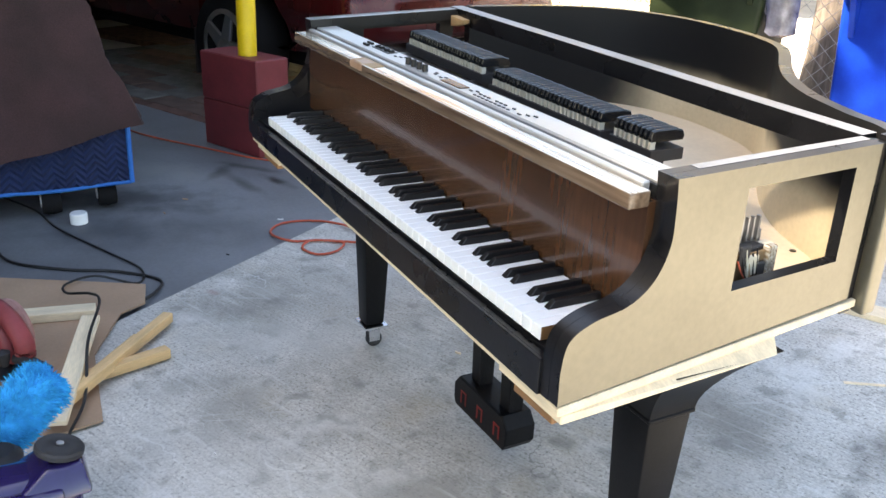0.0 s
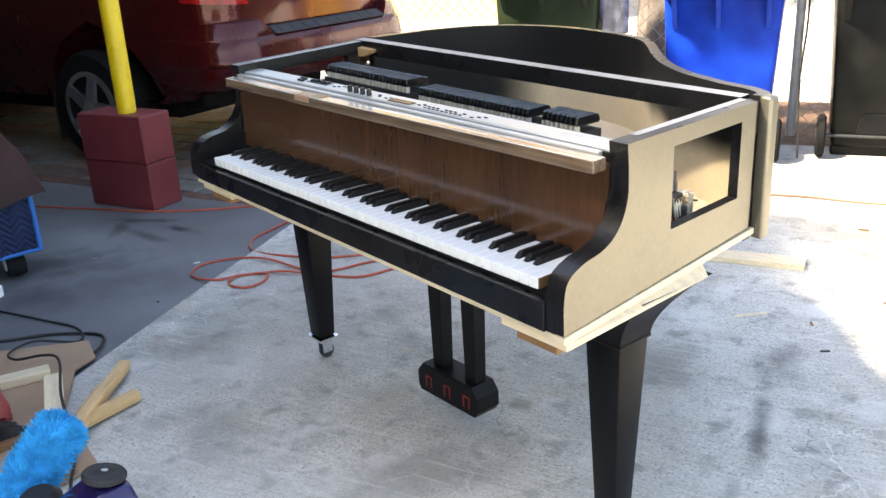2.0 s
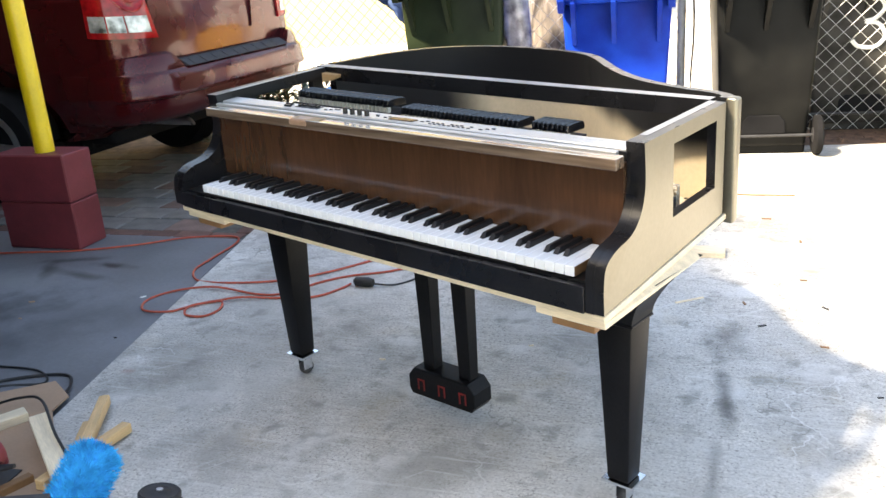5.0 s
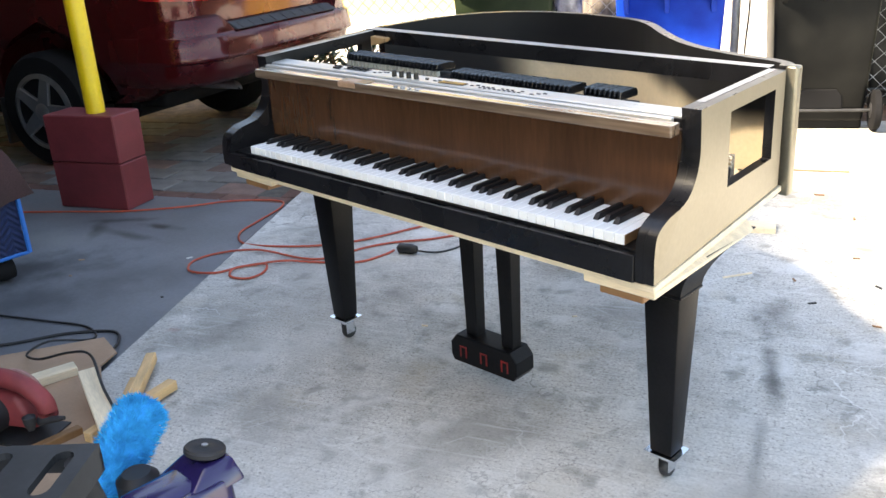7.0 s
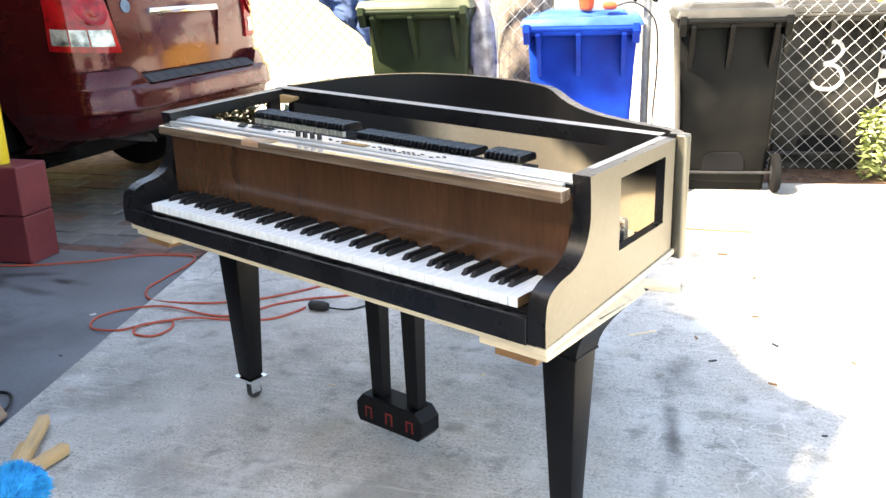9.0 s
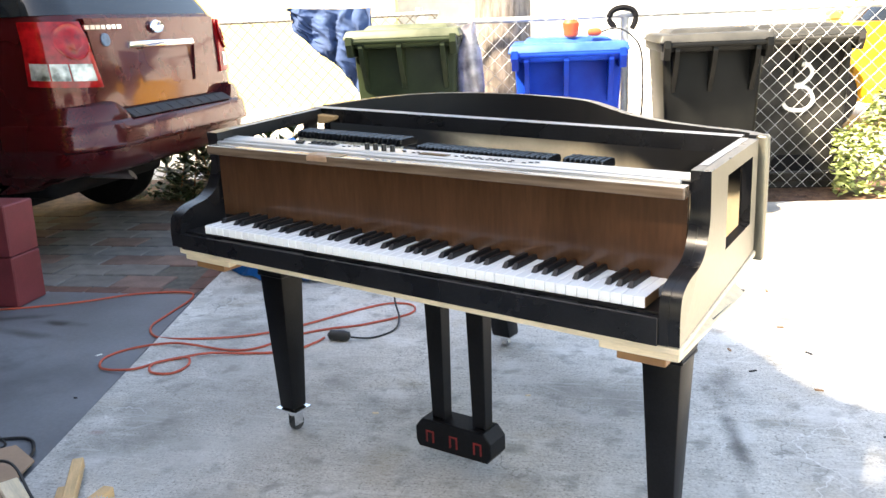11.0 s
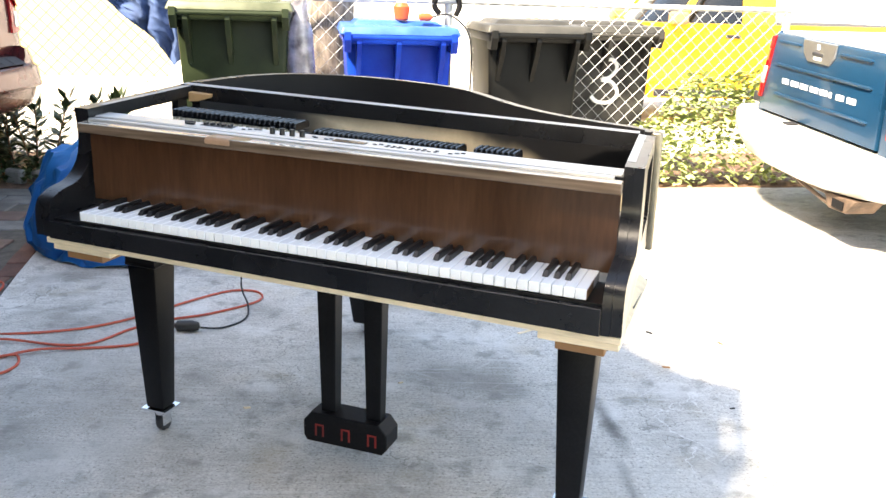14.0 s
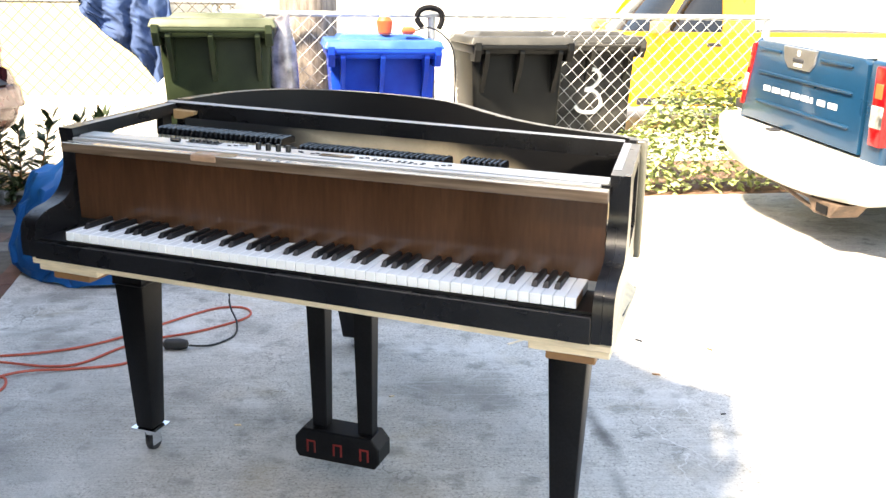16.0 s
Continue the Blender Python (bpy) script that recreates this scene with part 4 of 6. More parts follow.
num = bmesh.new()
for p, q in zip(stroke, stroke[1:]):
    rod(num, p, q, 0.013, seg=6)
shift(num, lambda v: Vector((v.x, v.y * 0.15 + 0.012 - 0.012 * v.z, v.z)))
part("painted_numeral", num, white_paint, b3, "white sprayed numeral")
pb = on_fence(-0.43, -0.16)
b3.matrix_basis = pose(pb.x, pb.y, -0.012, 0, 0, ROW)

# things left on the bins
lp = Vector((-0.62, 3.42, 1.107))
cup = thing("plastic_cup", "small orange-red plastic cup on the blue bin", "cup", at=lp)
part("cup_body", lathe(bmesh.new(), [(0.03, 0), (0.042, 0.01), (0.05, 0.08), (0.035, 0.10), (0.02, 0.10)], lp, "z", 18), orange_red, cup, "", True)
part("cup_lid", lathe(bmesh.new(), [(0.022, 0.10), (0.03, 0.105), (0.028, 0.125), (0.0, 0.13)], lp, "z", 14), white_plastic, cup, "white lid", True)
hs = -1.62
single("hose_loop", tube(bmesh.new(), smooth_line([on_fence(hs - 0.05, 0.03, 1.14), on_fence(hs - 0.085, 0.03, 1.19), on_fence(hs - 0.07, 0.03, 1.245), on_fence(hs, 0.025, 1.268), on_fence(hs + 0.07, 0.02, 1.245), on_fence(hs + 0.085, 0.02, 1.19), on_fence(hs + 0.06, 0.03, 1.13)], 6), 0.019), rubber, "short loop of thick black rubber hose hung on the fence rail", "hose", smooth=True)
plug = thing("power_plug", "small orange-red plug on a thin black lead", "plug", at=(-0.47, 3.43, 1.10))
part("plug_body", shift(lathe(bmesh.new(), [(0.012, -0.04), (0.022, -0.03), (0.024, 0.02), (0.014, 0.04)], (0, 0, 0), "x", 14), lambda v: Vector((-0.47, 3.43, 1.132)) + Matrix.Rotation(0.5, 3, "Z") @ v), orange_red, plug, "", True)
part("lead", tube(bmesh.new(), smooth_line([(-0.44, 3.45, 1.13), (-0.36, 3.50, 1.15), (-0.27, 3.52, 1.10), (-0.215, 3.53, 1.0), (-0.205, 3.53, 0.75), (-0.22, 3.53, 0.45), (-0.20, 3.54, 0.02)], 7), 0.006, 6), cord_black, plug, "thin black lead hanging to the ground", True)


def draped(name, pts_top, drop, mat, label, category, folds=7, depth=0.05, seed=1):
    """A cloth hanging from a line, gathered in folds; drop gives the length at each point."""
    bm = bmesh.new()
    rows = []
    n_u, n_v = 90, 50
    line = smooth_line(pts_top, 12)
    for i in range(n_u + 1):
        f = i / n_u * (len(line) - 1)
        p = line[int(f)].lerp(line[min(int(f) + 1, len(line) - 1)], f - int(f))
        dl = drop(i / n_u)
        col = []
        for j in range(n_v + 1):
            v = j / n_v
            amp = depth * (0.25 + 0.75 * v)
            off = amp * math.sin(i / n_u * folds * 2 * math.pi + seed + 1.4 * v + 1.5 * noise.noise(Vector((i * 0.05, v * 2.5, seed)))) + 1.5 * amp * (0.5 - abs(noise.noise(Vector((i * 0.09, v * 5, seed))))) + 0.7 * amp * abs(noise.noise(Vector((i * 0.2, v * 11, seed + 3))))
            q = p + FN * (0.05 + off) + Vector((0, 0, -dl * v)) + FD * 0.05 * noise.noise(Vector((i * 0.08, v * 4, seed + 7)))
            col.append((bm.verts.new(q), bm.verts.new(q - FN * 0.006)))
        rows.append(col)
    for a, b in zip(rows, rows[1:]):
        for j in range(n_v):
            for s in (0, 1):
                bm.faces.new((a[j][s], b[j][s], b[j + 1][s], a[j + 1][s]))
    return single(name, bm, mat, label, category, smooth=True)


draped("hanging_tarp", [on_fence(-3.85, 0, 1.36), on_fence(-3.5, 0, 1.34), on_fence(-3.28, 0, 1.34)], lambda u: 0.10 + 0.66 * u, navy_cloth, "crumpled dark blue cloth hung over the fence beside the bin", "cloth", 5, 0.04, 3)
sack = bmesh.new()
lathe(sack, [(0.02, 0.0), (0.20, 0.02), (0.25, 0.25), (0.22, 0.55), (0.14, 0.78), (0.05, 0.86)], on_fence(-3.25, 0.17), "z", 28)
shift(sack, lambda v: v + 0.05 * noise.noise_vector(v * 7) + 0.015 * noise.noise_vector(v * 25))
single("white_sack", sack, white_paint, "lumpy white plastic sack at the foot of the fence", "sack", smooth=True)
bag = bmesh.new()
lathe(bag, [(0.012, 0.0), (0.07, 0.02), (0.085, 0.15), (0.07, 0.34), (0.045, 0.44), (0.055, 0.50), (0.0, 0.51)], (-1.075, 3.00, 0.70), "z", 26)
shift(bag, lambda v: v + 0.03 * noise.noise_vector(v * 11) + 0.012 * noise.noise_vector(v * 34))
single("plastic_bag", bag, bag_film, "crumpled clear plastic bag hung beside the olive bin", "bag", smooth=True)
pale = bmesh.new()
lathe(pale, [(0.27, -0.02), (0.24, 0.1), (0.21, 0.5), (0.20, 1.0), (0.19, 1.7), (0.17, 2.6)], on_fence(-2.42, -0.30), "z", 24)
shift(pale, lambda v: v + 0.03 * noise.noise_vector(v * 5))
single("tree_trunk", pale, bark, "rough grey-brown tree trunk behind the fence", "tree trunk", smooth=True)


# ---- plants ----
def leaf_into(bm, base, direction, length, width, bend=0.3):
    d = direction.normalized()
    side = d.cross(Vector((0, 0, 1)))
    if side.length < 0.05:
        side = Vector((1, 0, 0))
    side.normalize()
    up = side.cross(d)
    a = bm.verts.new(base)
    m1 = base + d * length * 0.45
    b, c = bm.verts.new(m1 + side * width / 2 - up * width * 0.12), bm.verts.new(m1 - side * width / 2 - up * width * 0.12)
    mid = bm.verts.new(m1)
    tip = bm.verts.new(base + d * length - Vector((0, 0, length * bend)))
    bm.faces.new((a, b, mid)), bm.faces.new((a, mid, c)), bm.faces.new((b, tip, mid)), bm.faces.new((mid, tip, c))


def shrub(at, height, stems, seed, label):
    rnd = random.Random(seed)
    t = thing("shrub", label, "plant", "shrubs along the paving", at=at)
    for s in range(stems):
        ang, tilt = rnd.uniform(0, 6.28), rnd.uniform(0.05, 0.30)
        h = height * rnd.uniform(0.6, 1.0)
        base = Vector(at) + Vector((rnd.uniform(-0.12, 0.12), rnd.uniform(-0.12, 0.12), -0.02))
        top = base + Vector((math.cos(ang) * tilt * h, math.sin(ang) * tilt * h, h))
        st = part("stem", rod(bmesh.new(), base, top, 0.008, 0.004, 6), brown_wood, t)
        lv = bmesh.new()
        for q in range(46):
            f = 0.06 + 0.94 * q / 45
            p = base.lerp(top, f)
            a = q * 2.4 + rnd.uniform(-0.4, 0.4)
            up = rnd.uniform(0.25, 0.9) + (1.4 if f > 0.9 else 0)
            leaf_into(lv, p, Vector((math.cos(a), math.sin(a), up)), rnd.uniform(0.11, 0.19), rnd.uniform(0.042, 0.066), rnd.uniform(0.0, 0.35))
        tagged(part("leaves", lv, leaf_dark, st, "dark lance-shaped leaves"), kind="stuff")
    return t


shrub((-3.42, 2.92, -0.012), 0.56, 5, 11, "low dark green shrub with lance-shaped leaves")
shrub((-3.14, 3.02, -0.012), 0.66, 4, 12, "dark green shrub with long leaves against sunlight")
shrub((-2.62, 3.12, -0.012), 0.62, 5, 13, "dark green broad-leaved shrub by the fence")
shrub((-3.72, 2.82, -0.012), 0.40, 3, 14, "low dark shrub beside the parked car")
rnd = random.Random(77)
cover = bmesh.new()
for i in range(520):
    u_, w_ = rnd.random(), rnd.random()
    p = Vector((-4.05 + 1.25 * u_, 2.56 + 0.20 * u_ + 0.30 * w_, 0.10 * rnd.random() ** 1.5 * (0.4 + w_)))
    leaf_into(cover, p, Vector((rnd.uniform(-1, 1), rnd.uniform(-1, 1), rnd.uniform(0.1, 0.9))), rnd.uniform(0.05, 0.11), rnd.uniform(0.025, 0.05), rnd.uniform(0.1, 0.5))
tagged(single("ground_cover", cover, leaf_dark, "low dark leafy weeds between the shrubs and the paving", "weeds", kind="stuff"))
single("edging_stone", shift(B(-3.17, -3.03, 2.735, 2.80, -0.02, 0.085, bevel=0.02, seg=2), lambda v: v + 0.01 * noise.noise_vector(v * 20)), paver_grey, "short blue-grey edging stone by the shrubs", "stone")
single("edging_stone", shift(B(-3.0, -2.80, 2.79, 2.87, -0.02, 0.075, bevel=0.02, seg=2), lambda v: v + 0.01 * noise.noise_vector(v * 20)), bark, "short rough brown edging stone by the shrubs", "stone")
tub = thing("plastic_tub", "small white plastic tub lying on the paving", "tub", at=(-3.104, 2.50, 0.0))
part("tub_body", shift(lathe(bmesh.new(), [(0.026, -0.035), (0.030, -0.030), (0.034, 0.03), (0.036, 0.035), (0.0, 0.032)], (0, 0, 0), "x", 18), lambda v: Vector((-3.104, 2.50, 0.030)) + Matrix.Rotation(0.4, 3, "Z") @ v), white_plastic, tub, "", True)

ivy = bmesh.new()
rnd = random.Random(5)
for i in range(3200):
    s = rnd.uniform(-0.22, 1.25)
    hmax = 0.42 + 0.37 * min(1, max(0, (s + 0.22) / 0.5)) + 0.10 * noise.noise(Vector((s * 4, 0, 0)))
    z = hmax * rnd.random() ** 0.8
    bulge = 0.24 * (1 - (z / (hmax + 0.05)) ** 2) * rnd.random()
    p = on_fence(s, -0.05 + bulge, z)
    leaf_into(ivy, p, FN * rnd.uniform(0.2, 1) + FD * rnd.uniform(-1, 1) + Vector((0, 0, rnd.uniform(-0.5, 0.9))), rnd.uniform(0.04, 0.075), rnd.uniform(0.03, 0.055), rnd.uniform(0, 0.4))
tagged(single("ivy", ivy, leaf_bright, "bright yellow-green ivy growing through the fence", "ivy", kind="stuff"))
debris = bmesh.new()
for i in range(160):
    p = on_fence(rnd.uniform(-1.2, 1.0), rnd.uniform(-0.15, 0.24), -0.006)
    leaf_into(debris, p, Vector((rnd.uniform(-1, 1), rnd.uniform(-1, 1), 0.15)), rnd.uniform(0.03, 0.09), rnd.uniform(0.01, 0.03), 0.05)
tagged(single("leaf_litter", debris, mulch, "dry red-brown leaf litter on the garden bed", "leaf litter", kind="stuff"))

# ---- houses and far street ----
hw = thing("house", "cream stucco house wall in full sun behind the fence", "house")
hp = on_fence(-10.6, -8.0)
part("wall", B(-9, 6.2, 0, 0.25, -0.1, 4.2), stucco, hw)
part("roof", prism(bmesh.new(), [(-0.6, 4.2), (2.5, 5.4), (5.6, 4.2), (5.6, 4.05), (-0.6, 4.05)], "x", -9.3, 6.5), brown_wood, hw)
hw.matrix_basis = pose(hp.x, hp.y, 0, 0, 0, ROW)
fw = thing("house", "white painted house across the street in sunlight", "house")
part("wall", B(-2, 16, 0, 0.3, -0.1, 5.0), white_paint, fw)
part("roof", prism(bmesh.new(), [(-0.5, 5.0), (3, 6.4), (6.5, 5.0), (6.5, 4.85), (-0.5, 4.85)], "x", -2.3, 16.3), brown_wood, fw)
fp = on_fence(-3.0, -12.0)
fw.matrix_basis = pose(fp.x, fp.y, 0, 0, 0, ROW)


# ---- vehicles ----
def outline(length, half, z, rear, corner, arches, taper=0.0):
    """Plan outline of a body at height z: rear at +x, nose at -length; notched over the wheels."""
    left = []
    for a in np.linspace(0, math.pi / 2, 7):
        left.append((rear - corner + corner * math.cos(a), half - corner * 1.2 + corner * 1.2 * math.sin(a)))
    for xc, zc, r in arches:
        hh = math.sqrt(max(0, r * r - (z - zc) ** 2)) if abs(z - zc) < r else 0.0
        dp = 0.22 if hh > 0 else 0.0
        left += [(xc + hh + 0.001, half), (xc + hh, half - dp), (xc - hh, half - dp), (xc - hh - 0.001, half)]
    left += [(-length + 0.45, half - 0.02), (-length + 0.12, half - 0.2), (-length, half * 0.5)]
    pts = [(x, y) for x, y in left] + [(x, -y) for x, y in reversed(left)]
    return pts


def stacked(levels):
    bm = bmesh.new()
    rings = [[bm.verts.new((x, y, z)) for x, y in pts] for z, pts in levels]
    for a, b in zip(rings, rings[1:]):
        n_ = len(a)
        for i in range(n_):
            bm.faces.new((a[i], a[(i + 1) % n_], b[(i + 1) % n_], b[i]))
    bm.faces.new(rings[0]), bm.faces.new(rings[-1])
    return bm


def road_wheel(parent, x, y, r, w, side):
    tyre = part("wheel", lathe(bmesh.new(), [(r * 0.62, -w / 2), (r * 0.93, -w / 2), (r, -w * 0.32), (r, w * 0.32), (r * 0.93, w / 2), (r * 0.62, w / 2)], (x, y, r), "y", 40), rubber, parent, "black tyre on alloy rim", True)
    s = y + side * w * 0.53
    part("rim", lathe(bmesh.new(), [(r * 0.64, s - side * 0.06), (r * 0.66, s), (r * 0.58, s + side * 0.012), (r * 0.56, s - side * 0.05), (0.02, s - side * 0.06)], (x, 0, r), "y", 40), alloy, tyre, "grey alloy rim", True)
    for k_ in range(5):
        a = 2 * math.pi * k_ / 5 + 0.3
        sp = bmesh.new()
        frustum(sp, (-0.05, 0.05, s - 0.012, s + 0.012), (-0.035, 0.035, s - 0.012, s + 0.012), 0.03, r * 0.60, 0.006, 1)
        rot = Matrix.Translation((x, 0, r)) @ Matrix.Rotation(a, 4, "Y")
        part("spoke", shift(sp, lambda v: rot @ v), alloy, tyre)
    part("hub", lathe(bmesh.new(), [(0.06, s - 0.01), (0.05, s + side * 0.02), (0.02, s + side * 0.025)], (x, 0, r), "y", 16), alloy, tyre, "", True)


def red_suv():
    t = thing("car", "dark red SUV parked under the carport, rear bumper towards the piano", "car")
    L, W = 4.45, 0.93
    ar = [(-1.06, 0.36, 0.50), (-3.65, 0.36, 0.45)]
    body_levels = []
    for z, half, rear in ((0.40, 0.86, -0.42), (0.62, 0.91, -0.02), (0.78, 0.925, 0.0), (0.90, 0.93, 0.01), (1.02, 0.93, 0.0), (1.15, 0.925, -0.015), (1.28, 0.91, -0.04), (1.36, 0.88, -0.07)):
        body_levels.append((z, outline(L, half, z, rear, 0.20, ar)))
    # more rows across the wheel arches
    fine = []
    for (z0, p0), (z1, p1) in zip(body_levels, body_levels[1:]):
        fine.append((z0, p0))
        for f in (0.25, 0.5, 0.75):
            z = z0 + (z1 - z0) * f
            if z < 0.82:
                h0 = 0.86 + (z - 0.40) * 0.19 if z < 0.62 else 0.91 + (z - 0.62) * 0.1
                r0 = -0.42 + (z - 0.40) * 1.8 if z < 0.62 else -0.02 + (z - 0.62) * 0.12
                fine.append((z, outline(L, h0, z, r0, 0.20, ar)))
    fine.append(body_levels[-1])
    part("body", stacked(fine), car_red, t, "", True)
    glass = [(z, outline(L - c, h, z, r, 0.18, [])) for z, h, r, c in ((1.362, 0.89, -0.09, 1.0), (1.5, 0.84, -0.18, 1.4), (1.66, 0.76, -0.30, 1.9))]
    part("glazing", stacked(glass), glass_dark, t, "dark tinted windows", True)
    part("roof", stacked([(z, outline(L - c, h, z, r, 0.18, [])) for z, h, r, c in ((1.662, 0.77, -0.26, 1.85), (1.70, 0.75, -0.27, 1.9), (1.74, 0.62, -0.36, 2.0))]), car_red, t, "", True)
    # rear bumper, wrapped round the corners: tucked valance, a lip, a face and raised shoulders beside the step pad
    def bumper_rows(rows):
        return shift(stacked([(z, outline(0.98, h, z, r, 0.26, [])) for z, h, r in rows]), lambda v: Vector((max(v.x, -0.53 - 0.12 * max(0.0, v.z - 0.55)), v.y, v.z)))
    bp = part("bumper", bumper_rows(((0.500, 0.90, 0.030), (0.530, 0.93, 0.070), (0.590, 0.943, 0.096), (0.636, 0.948, 0.106), (0.648, 0.957, 0.136), (0.662, 0.958, 0.141), (0.680, 0.955, 0.134), (0.73, 0.953, 0.128), (0.773, 0.950, 0.120), (0.791, 0.942, 0.100))), car_red, t, "dark red bumper with a black step pad", True)
    for sgn, y_in in ((-1, 0.56), (1, 0.59)):
        sh = bumper_rows(((0.7915, 0.942, 0.100), (0.840, 0.936, 0.092), (0.880, 0.925, 0.075), (0.893, 0.905, 0.045)))
        shift(sh, lambda v: Vector((v.x, sgn * max(sgn * v.y, y_in + 0.9 * (v.z - 0.80)), v.z)))
        bmesh.ops.remove_doubles(sh, verts=sh.verts, dist=0.0005)
        part("bumper_shoulder", sh, car_red, bp, "", True)
    part("step_pad", prism(bmesh.new(), [(0.112, 0.7915), (0.120, 0.796), (0.056, 0.835), (0.0, 0.835), (0.0, 0.7915)], "y", -0.545, 0.58, 0.004), step_rubber, bp, "grey ribbed step pad")
    for k in range(9):
        part("pad_rib", prism(bmesh.new(), [(0.116, 0.7995), (0.118, 0.8015), (0.062, 0.8355), (0.060, 0.8335)], "y", -0.49 + k * 0.115, -0.484 + k * 0.115), trim_dark, bp)
    # lamps, wrapped round the rear corners
    def skin(y, z, lift):
        half = 0.93 if z < 1.02 else 0.93 - (z - 1.02) * 0.058
        rear = 0.01 - max(0, z - 0.92) * 0.11 - max(0, z - 1.2) * 0.12
        q = (abs(y) - (half - 0.24)) / 0.24
        return rear + lift - (0.20 - 0.20 * math.sqrt(max(0.0, 1 - min(1.0, q) ** 2)) if q > 0 else 0)

    def patch(sgn, u0, u1, v0, v1, lift, thick):
        """A piece of the lamp field: u from the outer edge round the corner and inwards, v upwards."""
        bm = bmesh.new()
        grid = []
        for i in range(19):
            u = u0 + (u1 - u0) * i / 18
            col_ = []
            for j in range(9):
                v = v0 + (v1 - v0) * j / 8
                inner = 0.655 + 0.062 * v
                z = (1.007 - 0.035 * u) + v * (0.327 + 0.026 * u)
                half = 0.93 if z < 1.02 else 0.93 - (z - 1.02) * 0.058
                if u < 0.22:
                    x, y = skin(half, z, 0) - 0.09 * (0.22 - u) / 0.22 + 0.02 * v, half
                    nv = Vector((0, 1, 0))
                else:
                    q = (u - 0.22) / 0.78
                    y = half - 0.24 + 0.24 * math.cos(q * 1.571) if q < 0 else half - (half - inner) * q ** 2.0
                    x = skin(y, z, 0)
                    nv = Vector((min(1, 0.15 + 1.3 * q), max(0, 1 - 1.2 * q), 0)).normalized()
                    x += 0.02 * v * (1 - q)
                p = Vector((x, y, z)) + nv * lift
                w_ = p - nv * thick
                col_.append((bm.verts.new((p.x, sgn * p.y, z)), bm.verts.new((w_.x, sgn * w_.y, z))))
            grid.append(col_)
        nu = 18
        for i in range(nu):
            for j in range(8):
                for q in (0, 1):
                    bm.faces.new((grid[i][j][q], grid[i + 1][j][q], grid[i + 1][j + 1][q], grid[i][j + 1][q]))
        for i in range(nu):
            for j in (0, 8):
                bm.faces.new((grid[i][j][0], grid[i + 1][j][0], grid[i + 1][j][1], grid[i][j][1]))
        for j in range(8):
            for i in (0, nu):
                bm.faces.new((grid[i][j][0], grid[i][j + 1][0], grid[i][j + 1][1], grid[i][j][1]))
        return bm

    for sgn in (-1, 1):
        lamp = part("tail_light", patch(sgn, 0.14, 1.0, 0.0, 1.0, 0.014, 0.05), lamp_red, t, "red tail light with clear lower band", True)
        for u0, u1 in ((0.21, 0.44), (0.46, 0.66), (0.68, 0.94)):
            part("reverse_light", patch(sgn, u0, u1, 0.10, 0.36, 0.018, 0.01), lamp_clear, lamp, "clear reversing light", True)
        ring = bmesh.new()
        lathe(ring, [(0.098, 0.0), (0.100, 0.008), (0.092, 0.010), (0.086, 0.006), (0.05, 0.006), (0.045, 0.010), (0.0, 0.010)], (0, 0, 0), "x", 28)
        part("lamp_ring", shift(ring, lambda v: Vector((skin(0.800 + v.y * 0.85, 1.225 + v.z, 0.022) + v.x, sgn * (0.800 + v.y * 0.85), 1.225 + v.z))), lamp_red, lamp, "round red lens", True)
    # tailgate with a sunk number plate recess
    def swept(v):
        return Vector((v.x - 0.05 * abs(v.y) ** 2 - 0.10 * max(0, v.z - 1.1), v.y, v.z))
    bm = bmesh.new()
    es = []
    for loop in ([(-0.46, 0.845), (0.44, 0.845), (0.60, 0.985), (0.675, 1.34), (-0.695, 1.34), (-0.635, 0.985)], [(-0.272, 0.952), (0.310, 0.945), (0.352, 1.165), (-0.335, 1.165)]):
        vs = [bm.verts.new((0.022, y, z)) for y, z in loop]
        es += [bm.edges.new((a, b)) for a, b in zip(vs, vs[1:] + vs[:1])]
    bmesh.ops.triangle_fill(bm, use_beauty=True, edges=es)
    ext = bmesh.ops.extrude_face_region(bm, geom=bm.faces[:])
    for v in ext["geom"]:
        if isinstance(v, bmesh.types.BMVert):
            v.co.x = -0.06
    tg = part("tailgate", shift(bm, swept), car_red, t, "dark red tailgate with an empty plate recess", True)
    part("plate_recess", shift(prism(bmesh.new(), [(-0.30, 0.93), (0.20, 0.93), (0.26, 1.19), (-0.36, 1.19)], "x", -0.05, -0.016), swept), car_red, tg, "sunk number plate panel")
    part("recess_cheek", shift(prism(bmesh.new(), [(0.20, -0.016), (0.33, 0.010), (0.34, -0.05), (0.20, -0.05)], "z", 0.94, 1.17), lambda v: swept(Vector((v.y, v.x + 0.19 * (v.z - 0.94), v.z)))), car_red, tg, "slanted recess cheek")
    for y in (-0.13, 0.03):
        part("bolt_hole", shift(lathe(bmesh.new(), [(0.009, -0.02), (0.009, -0.012), (0.0, -0.0115)], (0, y, 1.115), "x", 10), swept), rubber, tg)
    part("seam", shift(B(0.0, 0.0235, -0.60, 0.55, 0.918, 0.924), lambda v: swept(Vector((v.x, v.y, v.z + 0.02 * (0.2 - v.y))))), trim_dark, tg, "dark panel seam")
    part("chrome_strip", shift(prism(bmesh.new(), [(-0.375, 1.172), (0.330, 1.172), (0.320, 1.208), (-0.368, 1.208)], "x", 0.0, 0.040, 0.006), swept), chrome, tg, "chrome handle strip", True)
